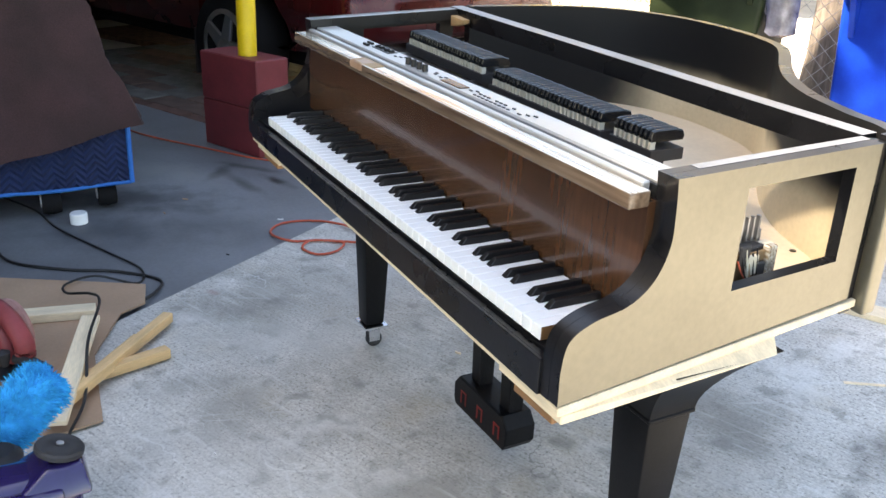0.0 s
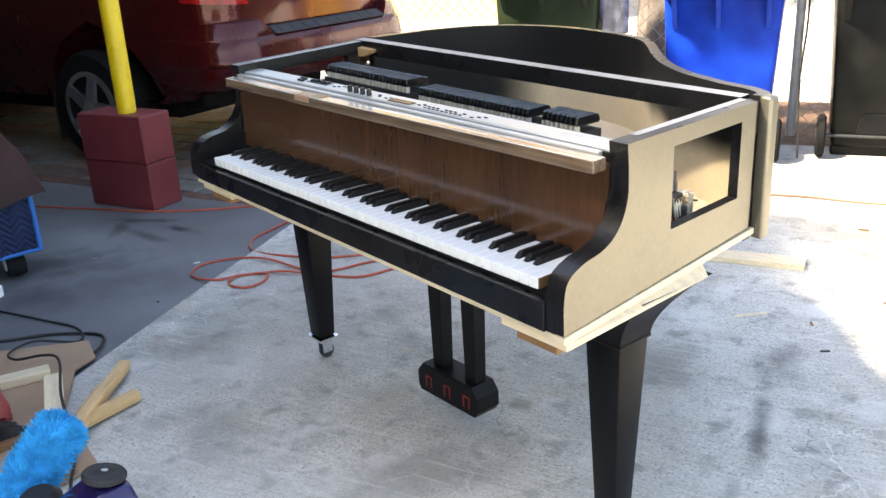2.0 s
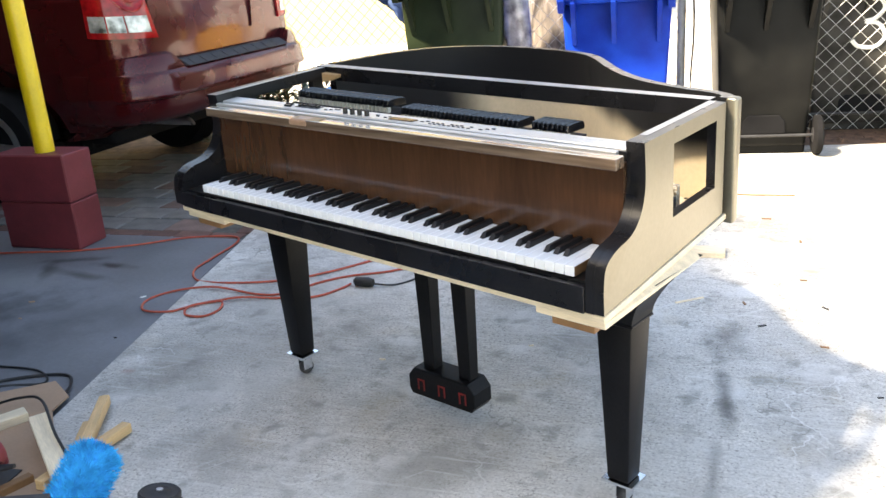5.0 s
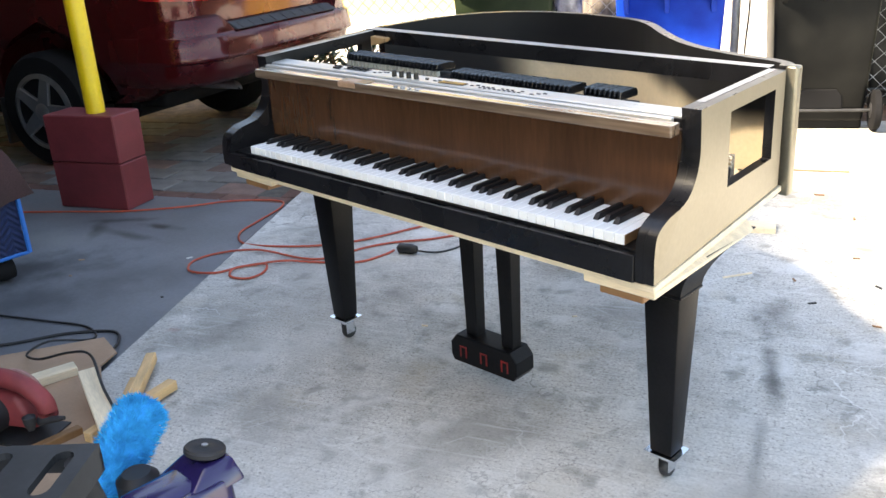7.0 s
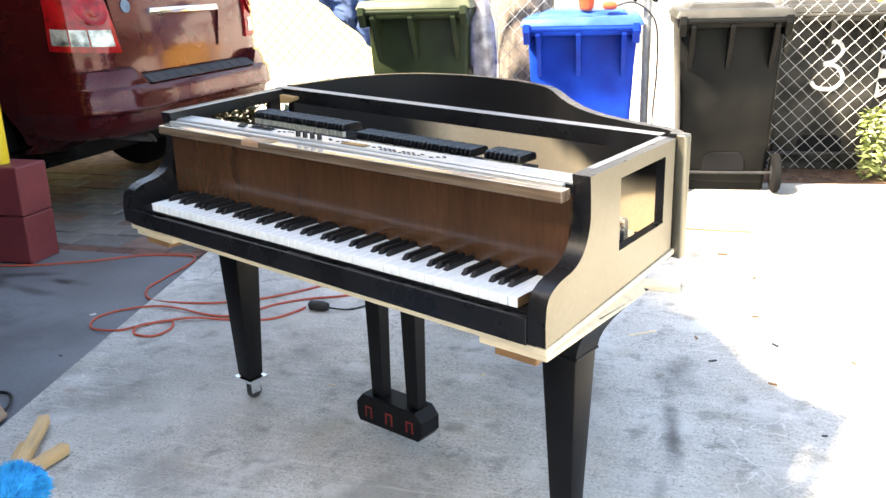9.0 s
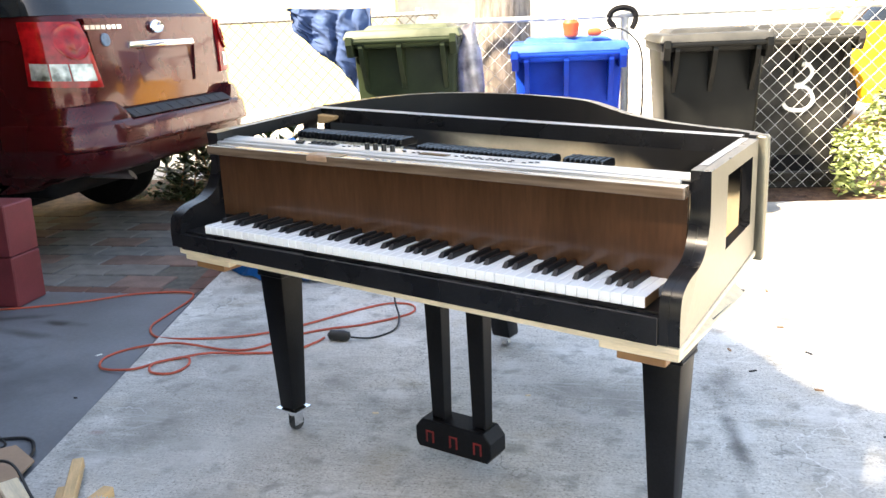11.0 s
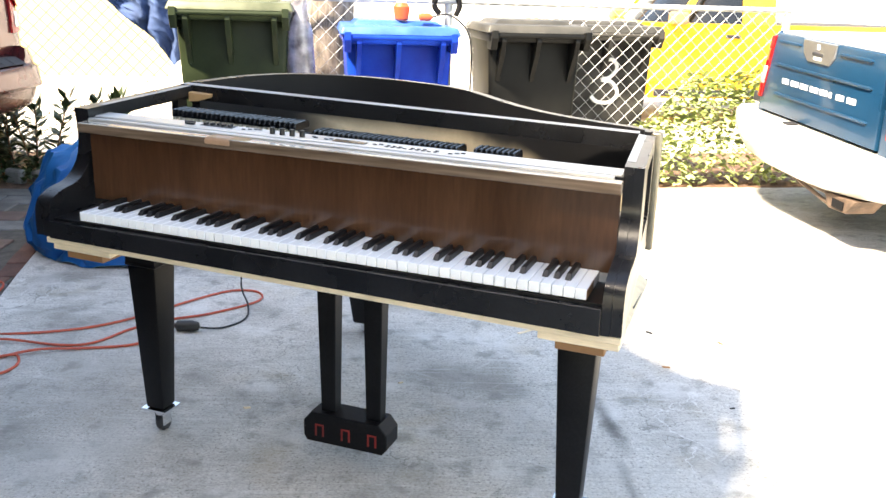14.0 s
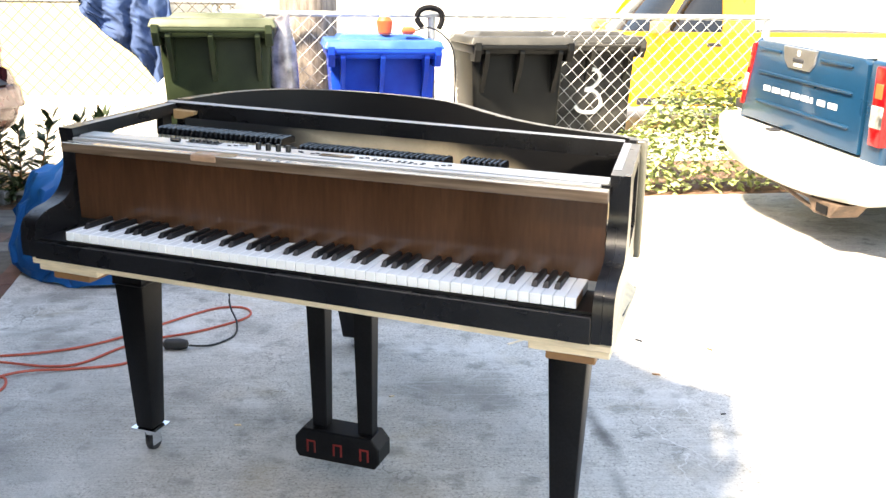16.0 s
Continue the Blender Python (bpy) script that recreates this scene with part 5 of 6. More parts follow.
    part("badge", shift(lathe(bmesh.new(), [(0.045, 0.0), (0.055, 0.022), (0.05, 0.028), (0.042, 0.024), (0.0, 0.024)], (0, 0, 0), "x", 24), lambda v: swept(Vector((v.x, v.y * 1.25 - 0.046, v.z * 0.72 + 1.287)))), chrome, tg, "plain oval chrome badge", True)
    for i, w in enumerate((0.036, 0.038, 0.036, 0.034, 0.036, 0.032, 0.038)):
        part("lettering", shift(B(0.0, 0.027, -0.705 + i * 0.0445, -0.705 + i * 0.0445 + w, 1.281, 1.304), swept), chrome, tg, "chrome model lettering shown as bars")
    part("sticker", shift(lathe(bmesh.new(), [(0.036, 0.0), (0.036, 0.025), (0.0, 0.026)], (0, -0.552, 1.224), "x", 18), swept), sticker_blue, tg, "round faded blue sticker")
    for xc in (-1.10, -3.65):
        road_wheel(t, xc, -W + 0.07, 0.36, 0.24, -1)
        road_wheel(t, xc, W - 0.12, 0.36, 0.24, 1)
    part("exhaust", shift(rod(bmesh.new(), (-0.6, -0.40, 0.45), (-0.10, -0.335, 0.425), 0.027, seg=18), lambda v: Vector((v.x - (0.9 * (v.z - 0.425) if v.x > -0.3 else 0), v.y, v.z))), alloy, t, "pale steel slash-cut exhaust tip", True)
    part("underbody", B(-3.9, -0.62, -0.70, 0.70, 0.27, 0.43, bevel=0.04), rubber, t)
    part("muffler", B(-0.60, -0.36, -0.72, 0.40, 0.34, 0.47, bevel=0.045, seg=3), rubber, t, "dull black muffler", True)
    part("mud_flap", B(-1.58, -1.56, -0.90, -0.72, 0.12, 0.42), trim_dark, t)
    t.matrix_basis = pose(-2.744, 2.098, -0.01, 0, 0, 19.4)


red_suv()


def blue_pickup():
    """Pickup with its tailgate towards the yard; x runs forward from the tailgate, y to its left side; the body leans a little on its springs."""
    t = thing("pickup_truck", "dark blue pickup truck with a pale step bumper and closed tailgate", "truck")
    HW = 0.83

    def lean_body(bm):
        return shift(bm, lambda v: Vector((v.x, v.y, v.z + 0.055 * v.y)))

    def bp_(name, bm, mat, parent, label="", smooth=False):
        return part(name, lean_body(bm), mat, parent, label, smooth)
    face = prism(bmesh.new(), [(-0.638, 0.585), (0.60, 0.585), (0.485, 1.045), (0.465, 1.068), (-0.60, 1.068), (-0.64, 1.045)], "x", -0.028, 0.03, 0.008)
    tg = bp_("tailgate", face, truck_blue, t, "blue tailgate", True)
    # White paint stands for sunlight on the blue tailgate's top ledge.
    bp_("tailgate_cap", B(-0.012, 0.05, -0.60, 0.45, 1.0685, 1.084, bevel=0.005, seg=2), white_paint, tg, "top edge in white, standing for sunlight on it")
    for z, y0, y1 in ((0.885, -0.55, 0.43), (0.708, -0.55, 0.43), (1.022, 0.185, 0.44), (1.022, -0.53, -0.225)):
        bp_("crease", prism(bmesh.new(), [(y0, z), (y0 + 0.012, z - 0.008), (y1 - 0.012, z - 0.008), (y1, z), (y1 - 0.012, z + 0.008), (y0 + 0.012, z + 0.008)], "x", -0.040, -0.02, 0.003), truck_blue, tg)
    latch = bp_("latch", prism(bmesh.new(), [(-0.195, 1.066), (0.155, 1.066), (0.14, 0.99), (0.09, 0.945), (-0.13, 0.945), (-0.18, 0.99)], "x", -0.040, -0.02, 0.005), alloy, tg, "grey latch cover")
    bp_("latch_grip", B(-0.046, -0.03, -0.075, 0.035, 0.985, 1.005, bevel=0.004), trim_dark, latch)
    bp_("latch_mark", B(-0.042, -0.038, -0.03, -0.005, 1.02, 1.05), white_paint, latch, "worn pale mark")
    bp_("latch_mark", B(-0.042, -0.038, -0.06, 0.02, 0.962, 0.978), white_paint, latch, "worn pale mark")
    edges = [0.350, 0.245, 0.140, 0.030, -0.075, -0.170, -0.240, -0.345, -0.450]
    wide = (0.072, 0.080, 0.080, 0.082, 0.074, 0.022, 0.072, 0.080)
    for y1, w in zip(edges, wide):
        bp_("lettering", B(-0.032, -0.027, y1 - w, y1, 0.779, 0.809), white_paint, tg, "white model lettering shown as bars")
    for sgn in (1, -1):
        ce, hb, hl = (0.735, 0.088, 0.052) if sgn < 0 else (0.615, 0.030, 0.024)

        def side(bm):
            """The far flank leans in towards its top."""
            return shift(bm, lambda v: Vector((v.x, v.y - (0.25 * (v.z - 0.585) if sgn > 0 else 0), v.z)))
        bp_("bed_side", side(B(0.0, 2.3, sgn * (ce + hb - 0.03), sgn * (ce + hb), 0.42, 1.08, bevel=0.012, seg=2)), truck_blue, t, "", True)
        bp_("bed_post", side(B(-0.018, 0.10, sgn * ce - hb, sgn * ce + hb, 0.55, 1.07, bevel=0.02, seg=3)), truck_blue, t, "", True)
        lc = sgn * (ce + 0.04) if sgn < 0 else ce + 0.008
        lamp = bp_("tail_light", side(B(-0.040, 0.06, lc - hl, lc + hl, 0.655, 1.05, bevel=0.012, seg=2)), lamp_red, t, "red and amber tail light with a clear band", True)
        bp_("clear_band", side(B(-0.044, 0.02, lc - hl * 0.9, lc + hl * 0.9, 0.745, 0.86, bevel=0.006)), lamp_clear, lamp, "clear reversing light")
        bp_("amber_band", side(B(-0.043, 0.02, lc - hl * 0.6, lc + hl * 0.6, 0.89, 0.97, bevel=0.006)), orange_red, lamp, "amber indicator")
        road_wheel(t, 1.0, sgn * (HW - 0.13), 0.35, 0.24, sgn)
        road_wheel(t, 4.1, sgn * (HW - 0.13), 0.35, 0.24, sgn)
    bp_("bed_cover", B(0.055, 2.28, -0.80, 0.50, 1.060, 1.079, bevel=0.006), white_paint, t, "pale flat bed cover")
    bp_("bed_floor", B(0.03, 2.3, -HW + 0.03, HW - 0.03, 0.60, 0.66), trim_dark, t)
    part("cab", stacked([(z, outline(a, h, z, r, 0.12, [])) for z, h, r, a in ((0.45, 0.83, -2.32, 5.1), (1.05, 0.83, -2.32, 5.1), (1.12, 0.81, -2.36, 3.9), (1.6, 0.66, -2.5, 3.6), (1.66, 0.55, -2.6, 3.5))]), truck_blue, t, "", True).matrix_basis = Matrix.Diagonal((-1, 1, 1, 1))
    plan = [(-0.02, -0.98), (-0.10, -0.86), (-0.17, -0.62), (-0.20, -0.30), (-0.20, 0.30), (-0.17, 0.55), (-0.10, 0.76), (-0.02, 0.87), (0.12, 0.87), (0.12, -0.98)]
    rows_ = [(z, [(x * kx if x < 0 else x, y * ky) for x, y in plan]) for z, kx, ky in ((0.315, 0.72, 0.60), (0.345, 0.92, 0.80), (0.40, 1.0, 0.92), (0.46, 1.03, 0.98), (0.53, 1.03, 1.0), (0.555, 0.98, 1.0), (0.568, 0.90, 0.985))]
    bump_ = bp_("bumper", stacked(rows_), bumper_steel, t, "scuffed pale step bumper", True)
    bp_("scuff", shift(prism(bmesh.new(), [(0.50, 0.50), (0.42, 0.475), (0.36, 0.43), (0.40, 0.405), (0.49, 0.42), (0.54, 0.46)], "x", -0.192, -0.150, 0.002), lambda v: Vector((v.x + 0.10 * (v.y - 0.36), v.y, v.z))), galvanised, bump_, "bare grey scuffed patch")
    bp_("step_notch", B(-0.10, -0.03, 0.10, 0.16, 0.5685, 0.580, bevel=0.003), trim_dark, bump_)
    bp_("tow_bracket", prism(bmesh.new(), [(-0.70, 0.33), (-0.62, 0.245), (-0.46, 0.235), (-0.40, 0.31)], "x", -0.12, 0.05, 0.006), rust, t, "rusty steel tow bracket")
    bp_("bracket_hole", B(-0.128, -0.11, -0.60, -0.50, 0.255, 0.30), rubber, t)
    bp_("hanger_rod", rod(bmesh.new(), (-0.12, 0.05, 0.33), (-0.10, -0.45, 0.245), 0.012), rust, t, "rusty hanger rod")
    bp_("chassis_bar", B(-0.02, 0.10, -0.42, 0.28, 0.25, 0.32, bevel=0.01), rust, t, "rusty cross bar")
    part("chassis", B(0.75, 4.6, -0.45, 0.45, 0.33, 0.58, bevel=0.03), trim_dark, t)
    t.matrix_basis = pose(1.772, 3.935, 0, 0, 0, ROW)


blue_pickup()


def yellow_pickup():
    t = thing("pickup_truck", "bright yellow pickup truck parked behind the fence", "truck")
    L, W, R = 3.4, 0.9, 1.1
    ar = [(0.25, 0.36, 0.44), (-2.75, 0.36, 0.44)]
    zs = [0.30, 0.36, 0.42, 0.48, 0.54, 0.6, 0.66, 0.72, 0.78, 0.84, 1.0, 1.10]
    part("body", stacked([(z, outline(L, W, z, R, 0.12, ar)) for z in zs]), suv_yellow, t, "", True)
    part("glazing", stacked([(z, outline(ln, h, z, r, 0.1, [])) for z, h, r, ln in ((1.102, 0.87, -0.93, 2.22), (1.62, 0.76, -1.0, 1.72))]), glass_dark, t, "dark windows", True)
    part("roof", stacked([(z, outline(ln, h, z, r, 0.1, [])) for z, h, r, ln in ((1.622, 0.78, -0.96, 1.80), (1.68, 0.76, -0.98, 1.80), (1.73, 0.66, -1.05, 1.70))]), suv_yellow, t, "", True)
    part("cargo_bed", B(-0.80, 1.0, -0.78, 0.78, 1.095, 1.104), trim_dark, t, "dark cargo bed")
    for sgn in (-1, 1):
        part("pillar", shift(B(-1.29, -0.915, sgn * 0.862, sgn * 0.885, 1.10, 1.63), lambda v: Vector((v.x, v.y - sgn * 0.11 * (v.z - 1.10) / 0.53, v.z))), suv_yellow, t)
        part("pillar", shift(B(-2.06, -1.98, sgn * 0.862, sgn * 0.885, 1.10, 1.63), lambda v: Vector((v.x + 0.36 * (v.z - 1.10) / 0.53, v.y - sgn * 0.11 * (v.z - 1.10) / 0.53, v.z))), suv_yellow, t)
        part("door_handle", B(-1.49, -1.32, sgn * 0.90, sgn * 0.935, 0.95, 0.99, bevel=0.012, seg=2), trim_dark, t, "dark door handle")
        part("mirror", B(-2.17, -1.99, sgn * 0.91, sgn * 1.08, 1.09, 1.22, bevel=0.03, seg=2), tape_brown, t, "brownish wing mirror")
        part("sill_trim", B(-2.25, -0.25, sgn * 0.88, sgn * 0.912, 0.32, 0.40, bevel=0.01), trim_dark, t)
        for x in (0.25, -2.75):
            road_wheel(t, x, sgn * (W - 0.12), 0.37, 0.25, sgn)
    p = on_fence(3.4, -4.1)
    t.matrix_basis = pose(p.x, p.y, -0.06, 0, 0, ROW)


yellow_pickup()

# ---- blue tarp heap behind the piano ----
heap = bmesh.new()
lathe(heap, [(0.02, 0.0), (0.40, 0.01), (0.43, 0.12), (0.38, 0.30), (0.26, 0.47), (0.12, 0.57), (0.02, 0.60)], (0, 0, 0), "z", 64)
bmesh.ops.subdivide_edges(heap, edges=heap.edges[:], cuts=2, use_grid_fill=True)
hc = Vector((-1.43, 1.80, 0.0))
shift(heap, lambda v: hc + Vector((v.x * 1.12, v.y * 0.85, max(0.004, v.z * 1.04))) + (0.06 * noise.noise_vector(v * 3.1) + 0.045 * noise.noise_vector(v * 9) + 0.026 * noise.noise_vector(v * 20) if v.z > 0.02 else 0.02 * noise.noise_vector(v * 9) * Vector((1, 1, 0)).length))
for v in heap.verts:
    v.co.z = max(v.co.z, 0.003)
single("crumpled_tarp", heap, tarp_blue, "crumpled bright blue plastic tarp heap on the concrete", "tarp", smooth=True)

# ---- covered cart ----
def covered_cart():
    t = thing("covered_cart", "wheeled cart under a maroon cover and a quilted navy moving blanket", "cart", at=(-2.1, -0.8, -0.01))
    x0, x1, y0, y1 = -2.65, -1.60, -1.75, -0.10

    def skirt(z_top, z_bot, out, n_z, hem):
        """A closed cloth skirt round the cart, folds growing towards the hem."""
        bm = bmesh.new()
        ring = []
        n_s = 40
        for (ax, ay), (bx, by) in (((x1, y1), (x1, y0)), ((x1, y0), (x0, y0)), ((x0, y0), (x0, y1)), ((x0, y1), (x1, y1))):
            for i in range(n_s):
                f = i / n_s
                ring.append(Vector((ax + (bx - ax) * f, ay + (by - ay) * f, 0)))
        ctr = Vector(((x0 + x1) / 2, (y0 + y1) / 2, 0))
        rows = []
        for j in range(n_z + 1):
            v = j / n_z
            row = []
            for i, p in enumerate(ring):
                zb = z_bot + hem(p)
                z = z_top + (zb - z_top) * v
                o = (p - ctr)
                o.normalize()
                q = p - o * 0.29 * (1 - v) * (z_top > 0.6) + o * (out * v + 0.035 * v * noise.noise(Vector((p.x * 4, p.y * 4, 0.7 * v))) + 0.014 * noise.noise(Vector((p.x * 11 + v, p.y * 11 - v, v * 4))) + ((0.045 * v * noise.noise(Vector((p.x * 3.2 + 3.0 * v, p.y * 3.2 + 3.0 * v, 3.0 + v))) + 0.02 * noise.noise(Vector((p.x * 8 + 7 * v, p.y * 8 + 7 * v, 9.0)))) if z_top > 0.6 else 0))
                row.append(bm.verts.new((q.x, q.y, z)))
            rows.append(row)
        k_ = len(ring)
        for a, b in zip(rows, rows[1:]):
            for i in range(k_):
                bm.faces.new((a[i], a[(i + 1) % k_], b[(i + 1) % k_], b[i]))
        return bm, rows

    bm, rows = skirt(1.22, 0.355, 0.07, 26, lambda p: 0.012 * noise.noise(p * 3) + 0.015 - min(0.16, 0.21 * max(0.0, -0.06 - p.y)))
    bm.faces.new(rows[0])
    part("cover", bm, cover_cloth, t, "dull maroon fabric cover with soft folds", True)
    bm, rows = skirt(0.40, 0.105, 0.0, 8, lambda p: 0.03 * noise.noise(p * 2.0) + 0.05 * max(0, -0.45 - p.y))
    blanket = part("blanket", bm, navy_quilt, t, "navy quilted moving blanket", True)
    hem = bmesh.new()
    line = []
    n_s = 40
    for (ax, ay), (bx, by) in (((x1, y1), (x1, y0)), ((x1, y0), (x0, y0)), ((x0, y0), (x0, y1)), ((x0, y1), (x1, y1))):
        for i in range(n_s):
            f = i / n_s
            p = Vector((ax + (bx - ax) * f, ay + (by - ay) * f, 0))
            o = p - Vector(((x0 + x1) / 2, (y0 + y1) / 2, 0))
            o.normalize()
            q = p + o * (0.002 + 0.035 * noise.noise(Vector((p.x * 4, p.y * 4, 0.7))) + 0.012 * noise.noise(Vector((p.x * 12, p.y * 12, 5))))
            line.append((q.x, q.y, 0.105 + 0.03 * noise.noise(p * 2.0) + 0.05 * max(0, -0.45 - p.y)))
    line.append(line[0])
    part("binding", tube(hem, line, 0.008, 6), binding_blue, blanket, "bright blue edge binding", True)
    part("binding", tube(bmesh.new(), [(line[0][0] + 0.004, line[0][1] + 0.004, 0.11 + i * 0.04) for i in range(8)], 0.010, 6), binding_blue, blanket, "bright blue edge binding", True)
    part("deck", B(x0 + 0.08, x1 - 0.08, y0 + 0.08, y1 - 0.08, 0.11, 0.50, bevel=0.01), trim_dark, t, "dark cart deck")
    for cx, cy in ((-1.665, -0.42), (-1.70, -0.20), (-2.5, -1.5), (-1.70, -1.5)):
        wh = part("caster", rod(bmesh.new(), (cx, cy, 0.07), (cx, cy, 0.11), 0.02), chrome, t, "chrome swivel caster")
        part("fork", prism(bmesh.new(), [(cx - 0.02, 0.105), (cx + 0.03, 0.105), (cx + 0.055, 0.05), (cx + 0.045, 0.034), (cx + 0.025, 0.034)], "y", cy - 0.042, cy - 0.037, 0.001), galvanised, wh, "bright zinc fork")
        part("wheel", lathe(bmesh.new(), [(0.01, -0.036), (0.044, -0.036), (0.050, 0), (0.044, 0.036), (0.01, 0.036)], (cx + 0.035, cy, 0.050), "y", 20), rubber, wh, "", True)


def quilt():
    m = material("navy_quilt", (0.008, 0.022, 0.085), 0.85, var=0.12, scale=14, bump=0)
    nt = m.node_tree
    n, l = nt.nodes, nt.links
    tc = n.new("ShaderNodeTexCoord")
    sp = n.new("ShaderNodeSeparateXYZ")
    l.new(tc.outputs["Object"], sp.inputs[0])
    ad = n.new("ShaderNodeMath")
    ad.operation = "ADD"
    l.new(sp.outputs["X"], ad.inputs[0]), l.new(sp.outputs["Y"], ad.inputs[1])
    pp_ = n.new("ShaderNodeMath")
    pp_.operation = "PINGPONG"
    l.new(ad.outputs[0], pp_.inputs[0])
    pp_.inputs[1].default_value = 0.04
    sm = n.new("ShaderNodeMath")
    l.new(pp_.outputs[0], sm.inputs[0]), l.new(sp.outputs["Z"], sm.inputs[1])
    ml = n.new("ShaderNodeMath")
    ml.operation = "MULTIPLY"
    l.new(sm.outputs[0], ml.inputs[0])
    ml.inputs[1].default_value = 210.0
    si = n.new("ShaderNodeMath")
    si.operation = "SINE"
    l.new(ml.outputs[0], si.inputs[0])
    bp = n.new("ShaderNodeBump")
    bp.inputs["Strength"].default_value, bp.inputs["Distance"].default_value = 1.0, 0.006
    l.new(si.outputs[0], bp.inputs["Height"])
    l.new(bp.outputs["Normal"], n["Principled BSDF"].inputs["Normal"])
    return m


navy_quilt = quilt()
covered_cart()
cap = thing("jar_lid", "white plastic jar lid lying on the drive", "lid", at=(-1.50, -0.335, -0.01))
part("lid", lathe(bmesh.new(), [(0.030, 0.0), (0.034, 0.003), (0.034, 0.042), (0.030, 0.046), (0.0, 0.046)], (-1.50, -0.335, -0.010), "z", 28), white_plastic, cap, "", True)

# ---- cables ----
Z = 0.006
run1 = [(-3.3, 0.02), (-2.85, 0.144), (-2.40, 0.43), (-2.154, 0.60), (-1.95, 0.82), (-1.817, 1.02), (-1.612, 1.16), (-1.50, 1.11), (-1.40, 0.88), (-1.33, 0.74), (-1.185, 0.67), (-0.977, 0.738), (-0.824, 0.868), (-0.73, 1.034), (-0.645, 1.305), (-0.57, 1.46), (-0.46, 1.49), (-0.40, 1.39), (-0.492, 1.186), (-0.60, 1.06), (-0.665, 0.93), (-0.70, 0.76), (-0.80, 0.69), (-1.025, 0.635), (-1.177, 0.54), (-1.19, 0.41), (-1.10, 0.335), (-0.964, 0.373), (-0.93, 0.48), (-0.86, 0.55), (-0.80, 0.50), (-0.796, 0.42), (-0.875, 0.39), (-0.925, 0.44), (-0.90, 0.53), (-0.82, 0.62), (-0.70, 0.70), (-0.56, 0.80), (-0.53, 0.92), (-0.535, 0.985)]
drop_z = lambda x, y: Z if (x + 0.285) * 1.95 + (y + 0.70) * 1.28 > 0 else Z - 0.010
cord = thing("extension_cord", "orange-red extension cord looped loosely on the ground", "cable", at=(-0.9, 0.5, 0))
line = smooth_line([(x, y, drop_z(x, y) + (0.006 if i in (29, 33, 35, 23) else 0)) for i, (x, y) in enumerate(run1)], 8)
part("cord", tube(bmesh.new(), line, 0.0048, 7), cord_orange, cord, "", True)
part("socket", shift(lathe(bmesh.new(), [(0.009, -0.045), (0.020, -0.035), (0.022, 0.02), (0.016, 0.045), (0.006, 0.05)], (0, 0, 0), "x", 16), lambda v: Vector((-0.47, 1.0, 0.022)) + Matrix.Rotation(0.35, 3, "Z") @ v), cord_black, cord, "black moulded socket", True)
pc = thing("power_cable", "thin black power cable from the piano to the socket", "cable", at=(-0.4, 1.1, 0))
part("cable", tube(bmesh.new(), smooth_line([(-0.42, 1.015, 0.018), (-0.36, 1.075, Z), (-0.335, 1.19, Z), (-0.39, 1.30, 0.02), (-0.47, 1.38, 0.10), (-0.30, 1.25, 0.45), (-0.08, 1.15, 0.60)], 8), 0.004, 6), cord_black, pc, "", True)
bc = thing("black_cable", "loose black cable lying over the drive and cardboard", "cable", at=(-1.0, -0.3, 0))
part("cable", tube(bmesh.new(), smooth_line([(-2.2, -0.75, -0.004), (-1.75, -0.50, -0.004), (-1.45, -0.42, -0.004), (-1.12, -0.28, -0.004), (-0.92, -0.20, -0.004), (-0.80, -0.235, -0.004), (-0.86, -0.36, 0.02), (-0.80, -0.46, 0.03), (-0.66, -0.47, 0.06), (-0.56, -0.41, 0.09), (-0.42, -0.40, 0.12), (-0.22, -0.46, 0.10), (-0.02, -0.50, 0.04), (0.12, -0.56, 0.02), (0.3, -0.62, 0.01)], 8), 0.0043, 6), cord_black, bc, "", True)
bc2 = thing("black_cable", "thick black cable across the drive", "cable", at=(-1.2, -0.4, 0))
part("cable", tube(bmesh.new(), smooth_line([(-2.0, -0.95, -0.004), (-1.5, -0.68, -0.004), (-1.18, -0.62, -0.004), (-1.02, -0.45, -0.004), (-0.93, -0.28, -0.004), (-0.80, -0.16, -0.004), (-0.68, -0.20, 0.004), (-0.62, -0.27, 0.006)], 8), 0.0055, 6), cord_black, bc2, "", True)

# ---- offcuts, cardboard and tools ----
cb = bmesh.new()
prism(cb, [(-0.75, -0.215), (-0.60, -0.245), (-0.54, -0.33), (-0.30, -0.44), (0.06, -0.47), (0.12, -0.80), (-0.5, -1.2), (-1.15, -0.95)], "z", 0.0, 0.006)
bmesh.ops.subdivide_edges(cb, edges=cb.edges[:], cuts=3, use_grid_fill=True)
sheet = single("cardboard_sheet", shift(cb, lambda v: Vector((v.x, v.y, v.z + 0.004 + 0.012 * max(0, noise.noise(Vector((v.x * 4, v.y * 4, 2))))))), cardboard, "flattened brown cardboard sheet on the ground", "cardboard")


def batten(p, q, w, h, mat, label, turn=0.0):
    p, q = Vector(p), Vector(q)
    d = q - p
    m = Matrix.Translation(p) @ d.to_track_quat("X", "Z").to_matrix().to_4x4() @ Matrix.Rotation(turn, 4, "X")
    bm = shift(box(bmesh.new(), 0, d.length, -w / 2, w / 2, -h / 2, h / 2, bevel=0.0025), lambda v: v)
    ob = single("wooden_stick", bm, mat, label, "wood offcut", group="wood offcuts")
    ob.matrix_basis = m
    return ob


batten((-0.43, -0.205, 0.030), (0.06, -0.60, 0.055), 0.032, 0.032, stick_wood, "yellowish square wooden stick with rounded edges")
